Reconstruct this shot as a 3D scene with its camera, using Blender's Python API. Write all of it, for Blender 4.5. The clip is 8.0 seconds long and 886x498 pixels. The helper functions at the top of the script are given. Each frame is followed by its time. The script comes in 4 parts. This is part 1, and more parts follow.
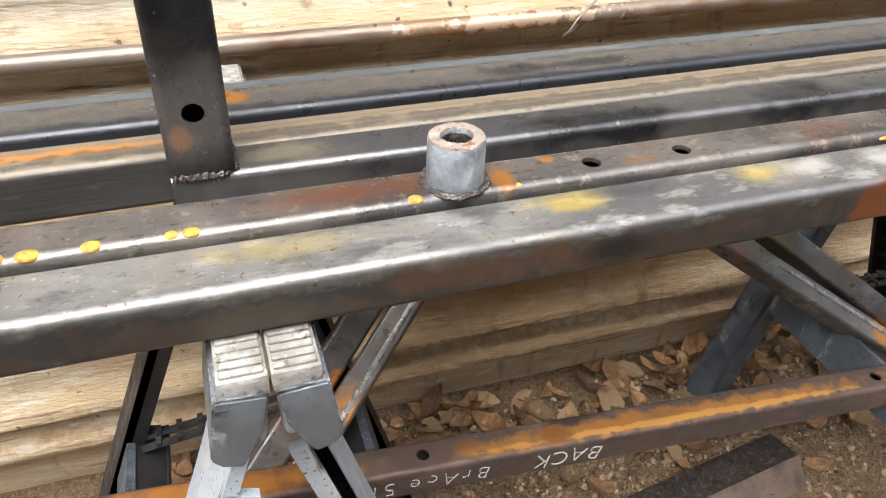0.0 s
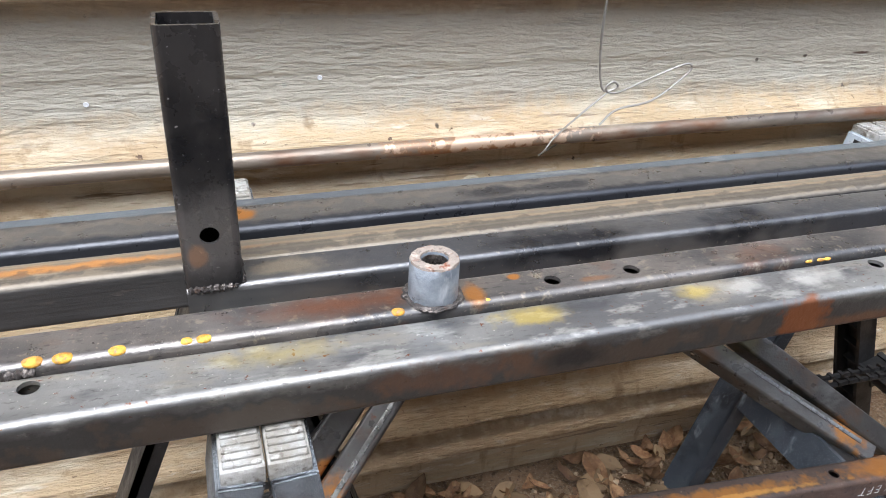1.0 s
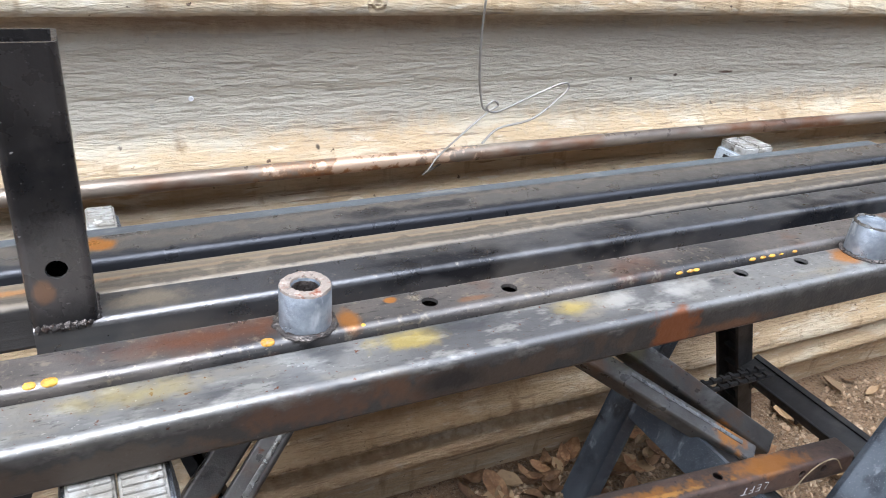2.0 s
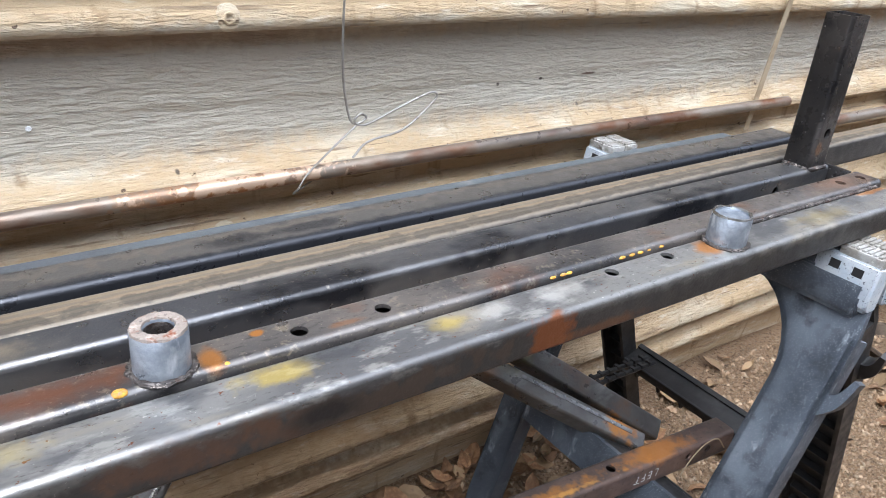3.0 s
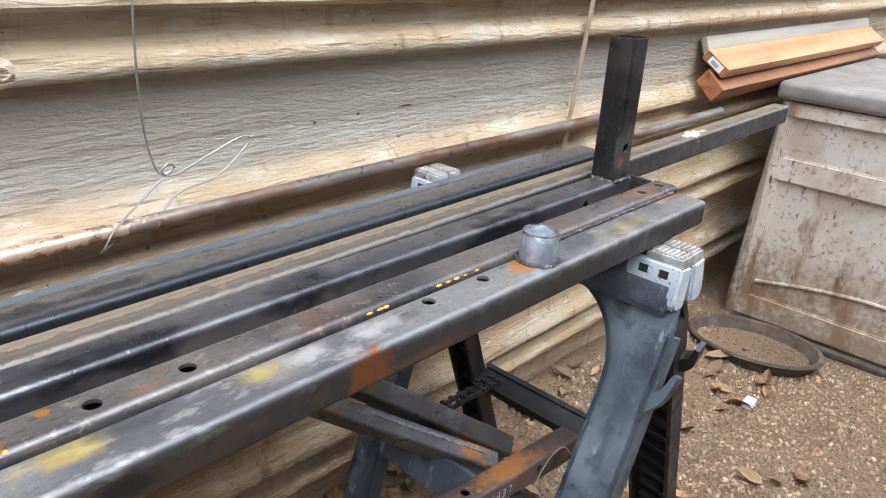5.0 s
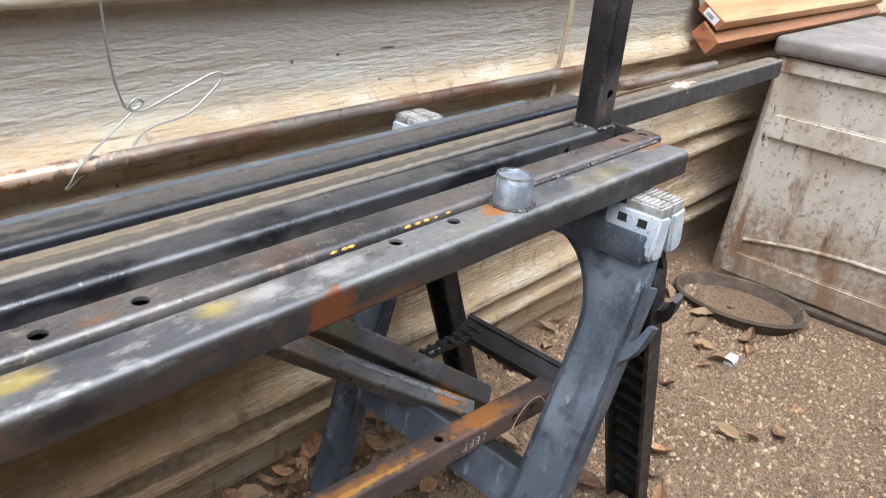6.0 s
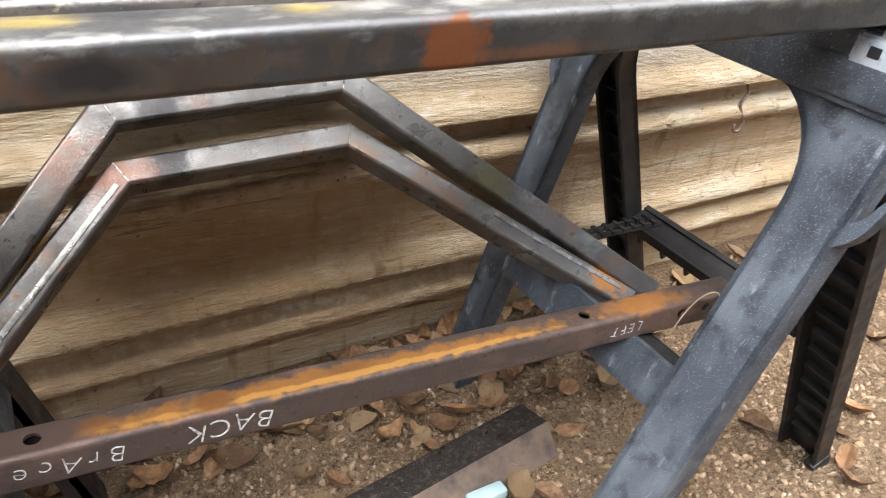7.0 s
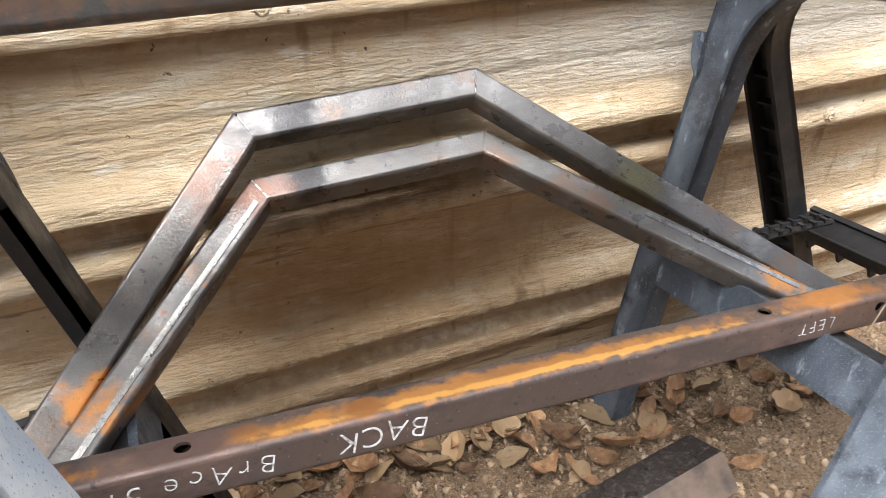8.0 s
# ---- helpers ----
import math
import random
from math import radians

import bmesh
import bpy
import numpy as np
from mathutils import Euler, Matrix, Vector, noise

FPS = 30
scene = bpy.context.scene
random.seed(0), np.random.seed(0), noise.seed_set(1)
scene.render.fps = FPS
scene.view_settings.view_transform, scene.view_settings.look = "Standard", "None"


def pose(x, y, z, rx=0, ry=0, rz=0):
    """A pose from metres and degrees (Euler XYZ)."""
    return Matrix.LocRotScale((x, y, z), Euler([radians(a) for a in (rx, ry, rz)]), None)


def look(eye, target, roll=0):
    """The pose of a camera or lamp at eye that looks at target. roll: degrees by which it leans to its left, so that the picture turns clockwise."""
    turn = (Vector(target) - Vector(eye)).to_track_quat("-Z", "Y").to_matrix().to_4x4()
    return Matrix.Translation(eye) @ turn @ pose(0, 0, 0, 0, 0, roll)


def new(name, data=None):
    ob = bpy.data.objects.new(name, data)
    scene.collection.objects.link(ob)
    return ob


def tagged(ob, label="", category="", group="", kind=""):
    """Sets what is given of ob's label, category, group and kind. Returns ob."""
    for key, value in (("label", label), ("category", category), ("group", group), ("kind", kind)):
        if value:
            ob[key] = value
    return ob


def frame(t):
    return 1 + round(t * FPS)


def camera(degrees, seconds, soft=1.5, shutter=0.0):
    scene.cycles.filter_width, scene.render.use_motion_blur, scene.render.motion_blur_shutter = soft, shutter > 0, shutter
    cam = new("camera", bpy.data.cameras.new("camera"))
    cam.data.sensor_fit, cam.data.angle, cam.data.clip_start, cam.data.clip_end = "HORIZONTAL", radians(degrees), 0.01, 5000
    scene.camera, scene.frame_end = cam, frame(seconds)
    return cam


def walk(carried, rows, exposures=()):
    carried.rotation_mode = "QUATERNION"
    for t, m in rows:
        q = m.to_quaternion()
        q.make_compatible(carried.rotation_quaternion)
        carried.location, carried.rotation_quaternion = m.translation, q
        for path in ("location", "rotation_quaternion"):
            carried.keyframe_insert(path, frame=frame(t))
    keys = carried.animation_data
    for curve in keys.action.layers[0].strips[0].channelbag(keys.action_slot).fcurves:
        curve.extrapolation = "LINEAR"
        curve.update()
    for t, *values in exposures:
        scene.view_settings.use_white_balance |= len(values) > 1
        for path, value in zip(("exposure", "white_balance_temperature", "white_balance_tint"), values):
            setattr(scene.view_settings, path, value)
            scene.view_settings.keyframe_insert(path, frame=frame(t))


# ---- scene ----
cam = camera(61.2, 8.0, soft=0.8, shutter=0.15)
PATH = [
    (0, (-0.3075, 0.2525, 1.3112), (0.3650, 2.1663, -0.1500), 2.2),
    (0.5, (-0.3175, 0.2050, 1.3600), (0.3637, 2.2188, 0.0438), 2.7),
    (1, (-0.3187, 0.1862, 1.3838), (0.4150, 2.2388, 0.1613), 3.4),
    (1.5, (-0.2987, 0.1850, 1.3825), (0.5663, 2.2100, 0.1988), 4.5),
    (1.7, (-0.2925, 0.1862, 1.3800), (0.6388, 2.1925, 0.2162), 4.9),
    (2.8, (-0.2587, 0.2038, 1.3825), (1.0312, 2.0362, 0.2737), 5.1),
    (3, (-0.2500, 0.2025, 1.3825), (1.0925, 2.0038, 0.2863), 4.9),
    (3.5, (-0.2400, 0.2038, 1.3875), (1.2325, 1.9263, 0.3313), 4.4),
    (4, (-0.2325, 0.2013, 1.3900), (1.3512, 1.8513, 0.3812), 4.1),
    (4.5, (-0.2175, 0.1888, 1.3887), (1.4575, 1.7738, 0.4238), 3.8),
    (4.7, (-0.2138, 0.1825, 1.3912), (1.4888, 1.7412, 0.4325), 3.9),
    (5.8, (-0.1663, 0.1450, 1.3862), (1.5263, 1.6612, 0.3438), 3.8),
    (6, (-0.1700, 0.1537, 1.3675), (1.5112, 1.6412, 0.2675), 5.0),
    (6.5, (-0.1013, 0.1675, 1.2825), (1.3275, 1.7500, -0.0238), 5.7),
    (7, (-0.0600, 0.1812, 1.1375), (1.1013, 1.9625, -0.1775), 6.0),
    (7.5, (-0.0762, 0.2000, 1.0488), (0.9313, 2.1450, -0.1562), 2.5),
    (8, (-0.0825, 0.2138, 1.0100), (0.7737, 2.2825, -0.1000), -2.9),
]
walk(cam, [(t, look(eye, target, roll)) for t, eye, target, roll in PATH], [(0.0, 1.66, 6500, 10), (0.8, 1.50, 6050, 10), (1.5, 1.48, 5700, 10), (4.5, 1.42, 5750, 10), (6.4, 1.60, 5850, 10), (7.1, 1.98, 6250, 10), (8.0, 2.36, 6150, 10)])

# ---- world and sun (soft, bright overcast) ----
world = bpy.data.worlds.new("world")
scene.world = world
world.use_nodes = True
wt = world.node_tree
sky = wt.nodes.new("ShaderNodeTexSky")
sky.sky_type, sky.sun_disc = "NISHITA", False
sky.sun_elevation, sky.sun_rotation = radians(67), radians(214)
sky.air_density, sky.dust_density = 1.0, 3.0
soft_sky = wt.nodes.new("ShaderNodeHueSaturation")
soft_sky.inputs["Saturation"].default_value = 0.35
wt.links.new(sky.outputs[0], soft_sky.inputs["Color"])
wt.links.new(soft_sky.outputs[0], wt.nodes["Background"].inputs["Color"])
wt.nodes["Background"].inputs["Strength"].default_value = 0.15
sun_data = bpy.data.lights.new("sun", "SUN")
sun_data.energy, sun_data.angle, sun_data.color = 1.5, radians(60), (1.0, 0.96, 0.90)
sun = new("sun", sun_data)
sun.matrix_world = look((-1.4, -2.1, 6.0), (0, 0, 0))


# ---- materials ----
def mix(nt, fac, a, b):
    n = nt.nodes.new("ShaderNodeMix")
    n.data_type = "RGBA"
    for sock, v in ((n.inputs[0], fac), (n.inputs[6], a), (n.inputs[7], b)):
        if hasattr(v, "is_output"):
            nt.links.new(v, sock)
        elif isinstance(v, (int, float)):
            sock.default_value = v
        else:
            sock.default_value = (*v, 1)
    return n.outputs[2]


def arith(nt, op, a, b=None, clamp=False):
    n = nt.nodes.new("ShaderNodeMath")
    n.operation, n.use_clamp = op, clamp
    for i, v in enumerate((a, b)):
        if v is None:
            continue
        if hasattr(v, "is_output"):
            nt.links.new(v, n.inputs[i])
        else:
            n.inputs[i].default_value = v
    return n.outputs[0]


def coords(nt, scale=(1, 1, 1), offset=(0, 0, 0)):
    tc = nt.nodes.new("ShaderNodeTexCoord")
    mp = nt.nodes.new("ShaderNodeMapping")
    mp.inputs["Scale"].default_value, mp.inputs["Location"].default_value = scale, offset
    nt.links.new(tc.outputs["Object"], mp.inputs["Vector"])
    return mp.outputs[0]


def noise_fac(nt, scale, lo, hi, stretch=(1, 1, 1), detail=4.0, offset=(0, 0, 0), rough=0.6):
    n = nt.nodes.new("ShaderNodeTexNoise")
    n.inputs["Scale"].default_value, n.inputs["Detail"].default_value = scale, detail
    n.inputs["Roughness"].default_value = rough
    nt.links.new(coords(nt, stretch, offset), n.inputs["Vector"])
    r = nt.nodes.new("ShaderNodeMapRange")
    r.inputs[1].default_value, r.inputs[2].default_value = lo, hi
    nt.links.new(n.outputs[0], r.inputs[0])
    return r.outputs[0], n.outputs[0]


def spot_fac(nt, centre, radii, ragged=0.5, soft=0.5, scale=40):
    """1 inside an ellipsoid with a ragged edge, 0 outside."""
    sc = tuple(1 / r for r in radii)
    v = coords(nt, sc, tuple(-c * k for c, k in zip(centre, sc)))
    ln = nt.nodes.new("ShaderNodeVectorMath")
    ln.operation = "LENGTH"
    nt.links.new(v, ln.inputs[0])
    _, raw = noise_fac(nt, scale, 0, 1)
    d = arith(nt, "ADD", ln.outputs["Value"], arith(nt, "MULTIPLY", arith(nt, "SUBTRACT", raw, 0.5), ragged * 2))
    r = nt.nodes.new("ShaderNodeMapRange")
    r.inputs[1].default_value, r.inputs[2].default_value = 1.0, 1.0 - soft
    nt.links.new(d, r.inputs[0])
    return r.outputs[0]


def material(name, base, layers=(), spots=(), rough=0.5, metal=0.0, rough_var=0.15, bump=(), seed=0.0, island=0.0, piece=0.0, deep=0.01):
    """base colour; layers: (colour, scale, lo, hi, stretch); spots: (colour, centre, radii, strength, ragged, soft); bump: (scale, strength, stretch)."""
    m = bpy.data.materials.new(name)
    m.use_nodes = True
    nt = m.node_tree
    p = nt.nodes["Principled BSDF"]
    col = mix(nt, 0.0, base, base)
    for i, (c, sc, lo, hi, st) in enumerate(layers):
        f, _ = noise_fac(nt, sc, lo, hi, st, offset=(seed + 3.7 * i, seed, 1.3 * i))
        col = mix(nt, f, col, c)
    for c, ce, ra, k, rag, so in spots:
        f = arith(nt, "MULTIPLY", spot_fac(nt, ce, ra, rag, so), k)
        col = mix(nt, f, col, c)
    if island or piece:
        if piece:
            info = nt.nodes.new("ShaderNodeObjectInfo").outputs["Random"]
        else:
            info = nt.nodes.new("ShaderNodeNewGeometry").outputs["Random Per Island"]
        hv = nt.nodes.new("ShaderNodeHueSaturation")
        r = nt.nodes.new("ShaderNodeMapRange")
        k = island or piece
        r.inputs[3].default_value, r.inputs[4].default_value = 1 - k, 1 + k
        nt.links.new(info, r.inputs[0])
        nt.links.new(r.outputs[0], hv.inputs["Value"])
        nt.links.new(col, hv.inputs["Color"])
        col = hv.outputs[0]
    nt.links.new(col, p.inputs["Base Color"])
    _, raw = noise_fac(nt, 35, 0, 1, offset=(seed, 5, 2))
    rr = nt.nodes.new("ShaderNodeMapRange")
    rr.inputs[1].default_value, rr.inputs[2].default_value = 0.3, 0.7
    rr.inputs[3].default_value, rr.inputs[4].default_value = max(0.05, rough - rough_var), min(1, rough + rough_var)
    nt.links.new(raw, rr.inputs[0])
    nt.links.new(rr.outputs[0], p.inputs["Roughness"])
    p.inputs["Metallic"].default_value = metal
    prev = None
    for sc, st, stretch in bump:
        _, raw = noise_fac(nt, sc, 0, 1, stretch, detail=6)
        b = nt.nodes.new("ShaderNodeBump")
        b.inputs["Strength"].default_value, b.inputs["Distance"].default_value = st, deep
        nt.links.new(raw, b.inputs["Height"])
        if prev is not None:
            nt.links.new(prev, b.inputs["Normal"])
        prev = b.outputs[0]
    if prev is not None:
        nt.links.new(prev, p.inputs["Normal"])
    return m


ONE = (1, 1, 1)
LONG = (0.12, 1, 1)
RUST, ORANGE, YELLOW = (0.16, 0.055, 0.022), (0.50, 0.20, 0.035), (0.62, 0.47, 0.10)
FINE = ((260, 0.12, ONE), (28, 0.06, ONE))

# pale colour of the highlights painted along tube edges
EDGE_GLINT = (0.52, 0.51, 0.49)


def worn_or_glint(w, h, k=0.75):
    """Edge highlights put into the colour, as bright worn strips along the two upper edges of a tube."""
    return [(EDGE_GLINT, (0.2, e * (w / 2 - 0.003), h / 2 - 0.003), (6, 0.0060, 0.0060), k * 0.16, 0.9, 0.8) for e in (-1, 1)]


steel_front = material("steel_front", (0.265, 0.262, 0.252), [((0.55, 0.53, 0.49), 210, 0.66, 0.69, ONE), 
    ((0.15, 0.150, 0.152), 8, 0.45, 0.60, (0.4, 1, 1)), ((0.33, 0.30, 0.245), 20, 0.51, 0.66, (0.4, 1, 1)), ((0.13, 0.13, 0.135), 30, 0.55, 0.70, (0.4, 1, 1)), ((0.36, 0.355, 0.335), 60, 0.55, 0.66, (0.4, 1, 1)), (RUST, 170, 0.65, 0.70, ONE), ((0.11, 0.105, 0.10), 260, 0.58, 0.74, (0.4, 1, 1))],
    # first spot puts the shade of the front face into the colour
    [((0.052, 0.049, 0.047), (0.2, -0.032, -0.006), (6, 0.010, 0.030), 0.88, 0.45, 0.5), ((0.17, 0.105, 0.06), (0.03, -0.032, -0.004), (0.16, 0.02, 0.020), 0.25, 2.0, 0.4), ((0.16, 0.11, 0.07), (-0.33, -0.032, -0.010), (0.14, 0.02, 0.016), 0.3, 2.0, 0.4)] + worn_or_glint(0.060, 0.044) + [(YELLOW, (-0.040, 0.010, 0.022), (0.045, 0.020, 0.02), 0.62, 1.1, 0.7), (YELLOW, (-0.275, 0.010, 0.022), (0.07, 0.020, 0.02), 0.40, 0.9, 0.9),
     ((0.56, 0.55, 0.52), (0.20, 0.008, 0.022), (0.035, 0.016, 0.02), 0.7, 1.1, 0.7), ((0.56, 0.55, 0.52), (0.285, 0.004, 0.022), (0.045, 0.018, 0.02), 0.7, 1.1, 0.7), (YELLOW, (0.14, 0.010, 0.022), (0.030, 0.014, 0.02), 0.6, 0.9, 0.8),
     ((0.25, 0.09, 0.035), (0.245, -0.032, 0.000), (0.036, 0.02, 0.030), 0.9, 0.9, 0.35), ((0.24, 0.11, 0.05), (0.33, -0.032, -0.012), (0.08, 0.02, 0.010), 0.55, 0.9, 0.6), (ORANGE, (0.545, 0.006, 0.022), (0.032, 0.022, 0.012), 0.8, 0.7, 0.5),
     ((0.19, 0.10, 0.06), (-0.13, -0.032, 0.002), (0.10, 0.02, 0.02), 0.5, 1.3, 0.6), ((0.03, 0.03, 0.032), (-0.013, -0.032, -0.002), (0.040, 0.02, 0.016), 0.8, 0.5, 0.6),
     ((0.075, 0.077, 0.082), (0.018, 0.020, 0.022), (0.045, 0.018, 0.015), 0.75, 0.5, 0.5), ((0.42, 0.32, 0.10), (0.80, 0.0, 0.022), (0.10, 0.02, 0.015), 0.35, 0.9, 0.8), ((0.09, 0.092, 0.1), (0.66, 0.0, 0.022), (0.06, 0.02, 0.015), 0.6, 0.9, 0.7),
     (ORANGE, (0.985, 0.022, 0.022), (0.06, 0.008, 0.01), 0.7, 0.8, 0.5)],
    rough=0.45, metal=0.6, bump=FINE)
steel_rear = material("steel_rear", (0.21, 0.19, 0.175), [
    ((0.09, 0.088, 0.09), 9, 0.45, 0.58, (0.4, 1, 1)), ((0.22, 0.125, 0.085), 16, 0.57, 0.70, (0.5, 1, 1)), ((0.33, 0.29, 0.23), 70, 0.58, 0.70, ONE), ((0.055, 0.052, 0.05), 200, 0.57, 0.74, (0.4, 1, 1)), ((0.38, 0.33, 0.27), 330, 0.63, 0.70, ONE)],
    worn_or_glint(0.049, 0.048) + [((0.22, 0.08, 0.035), (-0.21, 0.004, 0.024), (0.11, 0.025, 0.02), 0.7, 0.7, 0.8), (ORANGE, (-0.085, -0.008, 0.024), (0.014, 0.022, 0.02), 0.8, 0.6, 0.6),
     ((0.22, 0.11, 0.07), (0.25, 0.003, 0.024), (0.06, 0.02, 0.02), 0.4, 0.9, 0.9), ((0.34, 0.22, 0.16), (0.95, 0.0, 0.024), (0.12, 0.03, 0.02), 0.65, 0.6, 0.8),
     ((0.36, 0.16, 0.06), (0.045, -0.010, 0.024), (0.022, 0.006, 0.01), 0.55, 0.9, 0.6), (ORANGE, (-0.036, 0.012, 0.024), (0.008, 0.006, 0.01), 0.9, 0.6, 0.4)],
    rough=0.38, metal=0.65, bump=FINE, seed=2)
steel_smooth = material("steel_smooth", (0.125, 0.128, 0.138), [
    ((0.21, 0.204, 0.196), 11, 0.46, 0.60, (0.3, 1, 1)), ((0.04, 0.042, 0.05), 7, 0.53, 0.62, (0.6, 1, 1)), ((0.25, 0.23, 0.2), 160, 0.62, 0.72, ONE)],
    worn_or_glint(0.050, 0.048, 0.8) + [((0.42, 0.36, 0.27), (-0.25, 0.0, 0.024), (0.045, 0.02, 0.012), 0.7, 0.8, 0.6)],
    rough=0.36, metal=0.75, bump=FINE, seed=4)
steel_post = material("steel_post", (0.036, 0.034, 0.034), [
    ((0.065, 0.06, 0.058), 12, 0.48, 0.62, (0.5, 1, 1)), ((0.022, 0.022, 0.024), 16, 0.52, 0.64, ONE), ((0.45, 0.43, 0.42), 160, 0.67, 0.71, ONE)],
    [(ORANGE, (0.036, 0.012, 0.025), (0.014, 0.009, 0.01), 0.95, 0.6, 0.4), ((0.15, 0.14, 0.135), (0.055, 0.0, 0.025), (0.055, 0.06, 0.01), 0.7, 0.4, 0.5)],
    rough=0.30, metal=0.6, bump=FINE, seed=6)
steel_tan = material("steel_tan", (0.075, 0.072, 0.070), [((0.05, 0.048, 0.047), 14, 0.46, 0.6, (0.2, 1, 1)), ((0.12, 0.105, 0.09), 90, 0.60, 0.72, (0.2, 1, 1))],
    # first spot is tan on the top face only; the sides keep the darker base
    [((0.20, 0.166, 0.122), (0.5, 0, 0.028), (8, 0.05, 0.010), 0.95, 0.25, 0.4)] + worn_or_glint(0.047, 0.050, 0.5) +
    [((0.30, 0.22, 0.14), (0.4, 0.004, 0.026), (3, 0.004, 0.01), 0.6, 0.9, 0.5), ((0.26, 0.20, 0.13), (0.4, 0.014, 0.026), (3, 0.003, 0.01), 0.6, 0.9, 0.5), ((0.36, 0.30, 0.21), (0.4, -0.006, 0.026), (3, 0.003, 0.01), 0.5, 0.9, 0.5),
     (ORANGE, (-0.45, 0.002, 0.026), (0.20, 0.010, 0.03), 0.7, 0.8, 0.6), ((0.06, 0.055, 0.05), (0.5, -0.008, 0.026), (1.5, 0.012, 0.01), 0.6, 1.6, 0.3), ((0.80, 0.62, 0.52), (1.449, -0.004, 0.026), (0.055, 0.014, 0.02), 0.85, 2.2, 0.3)],
    rough=0.50, metal=0.3, bump=((200, 0.16, (0.06, 1, 1)), (30, 0.06, LONG)), seed=8)
steel_back = material("steel_back", (0.070, 0.073, 0.082), [
    ((0.05, 0.053, 0.062), 8, 0.46, 0.60, (0.3, 1, 1))],
    # first spot lightens only the top face
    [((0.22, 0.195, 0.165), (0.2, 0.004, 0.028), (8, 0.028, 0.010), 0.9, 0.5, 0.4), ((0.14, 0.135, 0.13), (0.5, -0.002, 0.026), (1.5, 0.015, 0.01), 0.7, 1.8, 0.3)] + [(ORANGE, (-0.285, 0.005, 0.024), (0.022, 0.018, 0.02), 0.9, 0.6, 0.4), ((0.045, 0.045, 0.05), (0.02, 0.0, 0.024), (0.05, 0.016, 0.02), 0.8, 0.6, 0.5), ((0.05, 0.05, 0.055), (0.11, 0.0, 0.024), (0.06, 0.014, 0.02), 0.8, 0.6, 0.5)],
    rough=0.36, metal=0.6, bump=FINE, seed=10)
steel_brace = material("steel_brace", (0.155, 0.148, 0.140), [
    ((0.09, 0.084, 0.080), 7, 0.45, 0.62, ONE), ((0.18, 0.125, 0.09), 13, 0.54, 0.70, ONE), ((0.24, 0.235, 0.225), 26, 0.54, 0.72, (0.5, 1, 1)), ((0.12, 0.105, 0.095), 150, 0.60, 0.76, ONE), ((0.16, 0.075, 0.045), 60, 0.66, 0.74, ONE)],
    [((0.028, 0.027, 0.028), (0.125, 1.25, 0.72), (0.04, 0.06, 0.06), 0.9, 0.7, 0.4), ((0.028, 0.027, 0.028), (0.13, 1.23, 0.63), (0.035, 0.06, 0.05), 0.9, 0.7, 0.4),
     (ORANGE, (-0.185, 1.06, 0.475), (0.060, 0.08, 0.030), 0.85, 0.6, 0.35), (ORANGE, (0.79, 0.955, 0.435), (0.05, 0.05, 0.05), 0.85, 0.9, 0.4),
     ((0.26, 0.24, 0.07), (0.63, 1.11, 0.57), (0.06, 0.06, 0.06), 0.4, 0.7, 0.9), ((0.19, 0.08, 0.04), (-0.02, 1.19, 0.67), (0.06, 0.08, 0.06), 0.5, 0.9, 0.8), ((0.20, 0.09, 0.055), (0.05, 1.22, 0.63), (0.07, 0.06, 0.05), 0.6, 0.9, 0.7)],
    rough=0.36, metal=0.6, bump=FINE, seed=12)
steel_bright = material("steel_bright", (0.30, 0.295, 0.28), [((0.18, 0.172, 0.16), 60, 0.45, 0.65, ONE)], rough=0.30, metal=0.8, bump=FINE, seed=13)
# blue-grey of the sky sheen along the back beam's rear edge
sheen_blue = material("sheen_blue", (0.13, 0.148, 0.16), [((0.10, 0.11, 0.12), 9, 0.45, 0.62, (0.3, 1, 1)), ((0.30, 0.29, 0.26), 30, 0.58, 0.72, (0.3, 1, 1))], rough=0.48, metal=0.3, bump=FINE, seed=11)
steel_bar = material("steel_bar", (0.10, 0.076, 0.068), [
    ((0.17, 0.115, 0.095), 14, 0.48, 0.60, (0.5, 1, 1)), ((0.06, 0.05, 0.05), 9, 0.53, 0.64, (0.5, 1, 1)), ((0.24, 0.19, 0.16), 180, 0.66, 0.72, ONE), ((0.05, 0.044, 0.042), 110, 0.60, 0.72, ONE)],
    [((0.42, 0.185, 0.045), (0.34, -0.006, 0.027), (0.46, 0.020, 0.012), 0.85, 0.9, 0.5), ((0.62, 0.33, 0.09), (0.40, -0.013, 0.027), (0.36, 0.007, 0.012), 0.85, 0.9, 0.4), (ORANGE, (-0.28, 0.0, 0.027), (0.20, 0.03, 0.012), 0.85, 0.5, 0.5), (ORANGE, (0.86, 0.0, 0.025), (0.10, 0.03, 0.02), 0.7, 0.8, 0.5),
     ((0.24, 0.10, 0.03), (0.19, -0.005, 0.026), (0.03, 0.02, 0.02), 0.9, 0.4, 0.4), ((0.22, 0.10, 0.04), (0.06, 0.005, 0.026), (0.03, 0.012, 0.02), 0.8, 0.5, 0.5), ((0.22, 0.10, 0.04), (0.36, 0.0, 0.026), (0.05, 0.010, 0.02), 0.6, 0.7, 0.6),
     ((0.12, 0.08, 0.07), (0.0, 0.0, 0.026), (0.055, 0.03, 0.02), 0.95, 0.3, 0.3)],
    rough=0.5, metal=0.35, bump=FINE, seed=14)
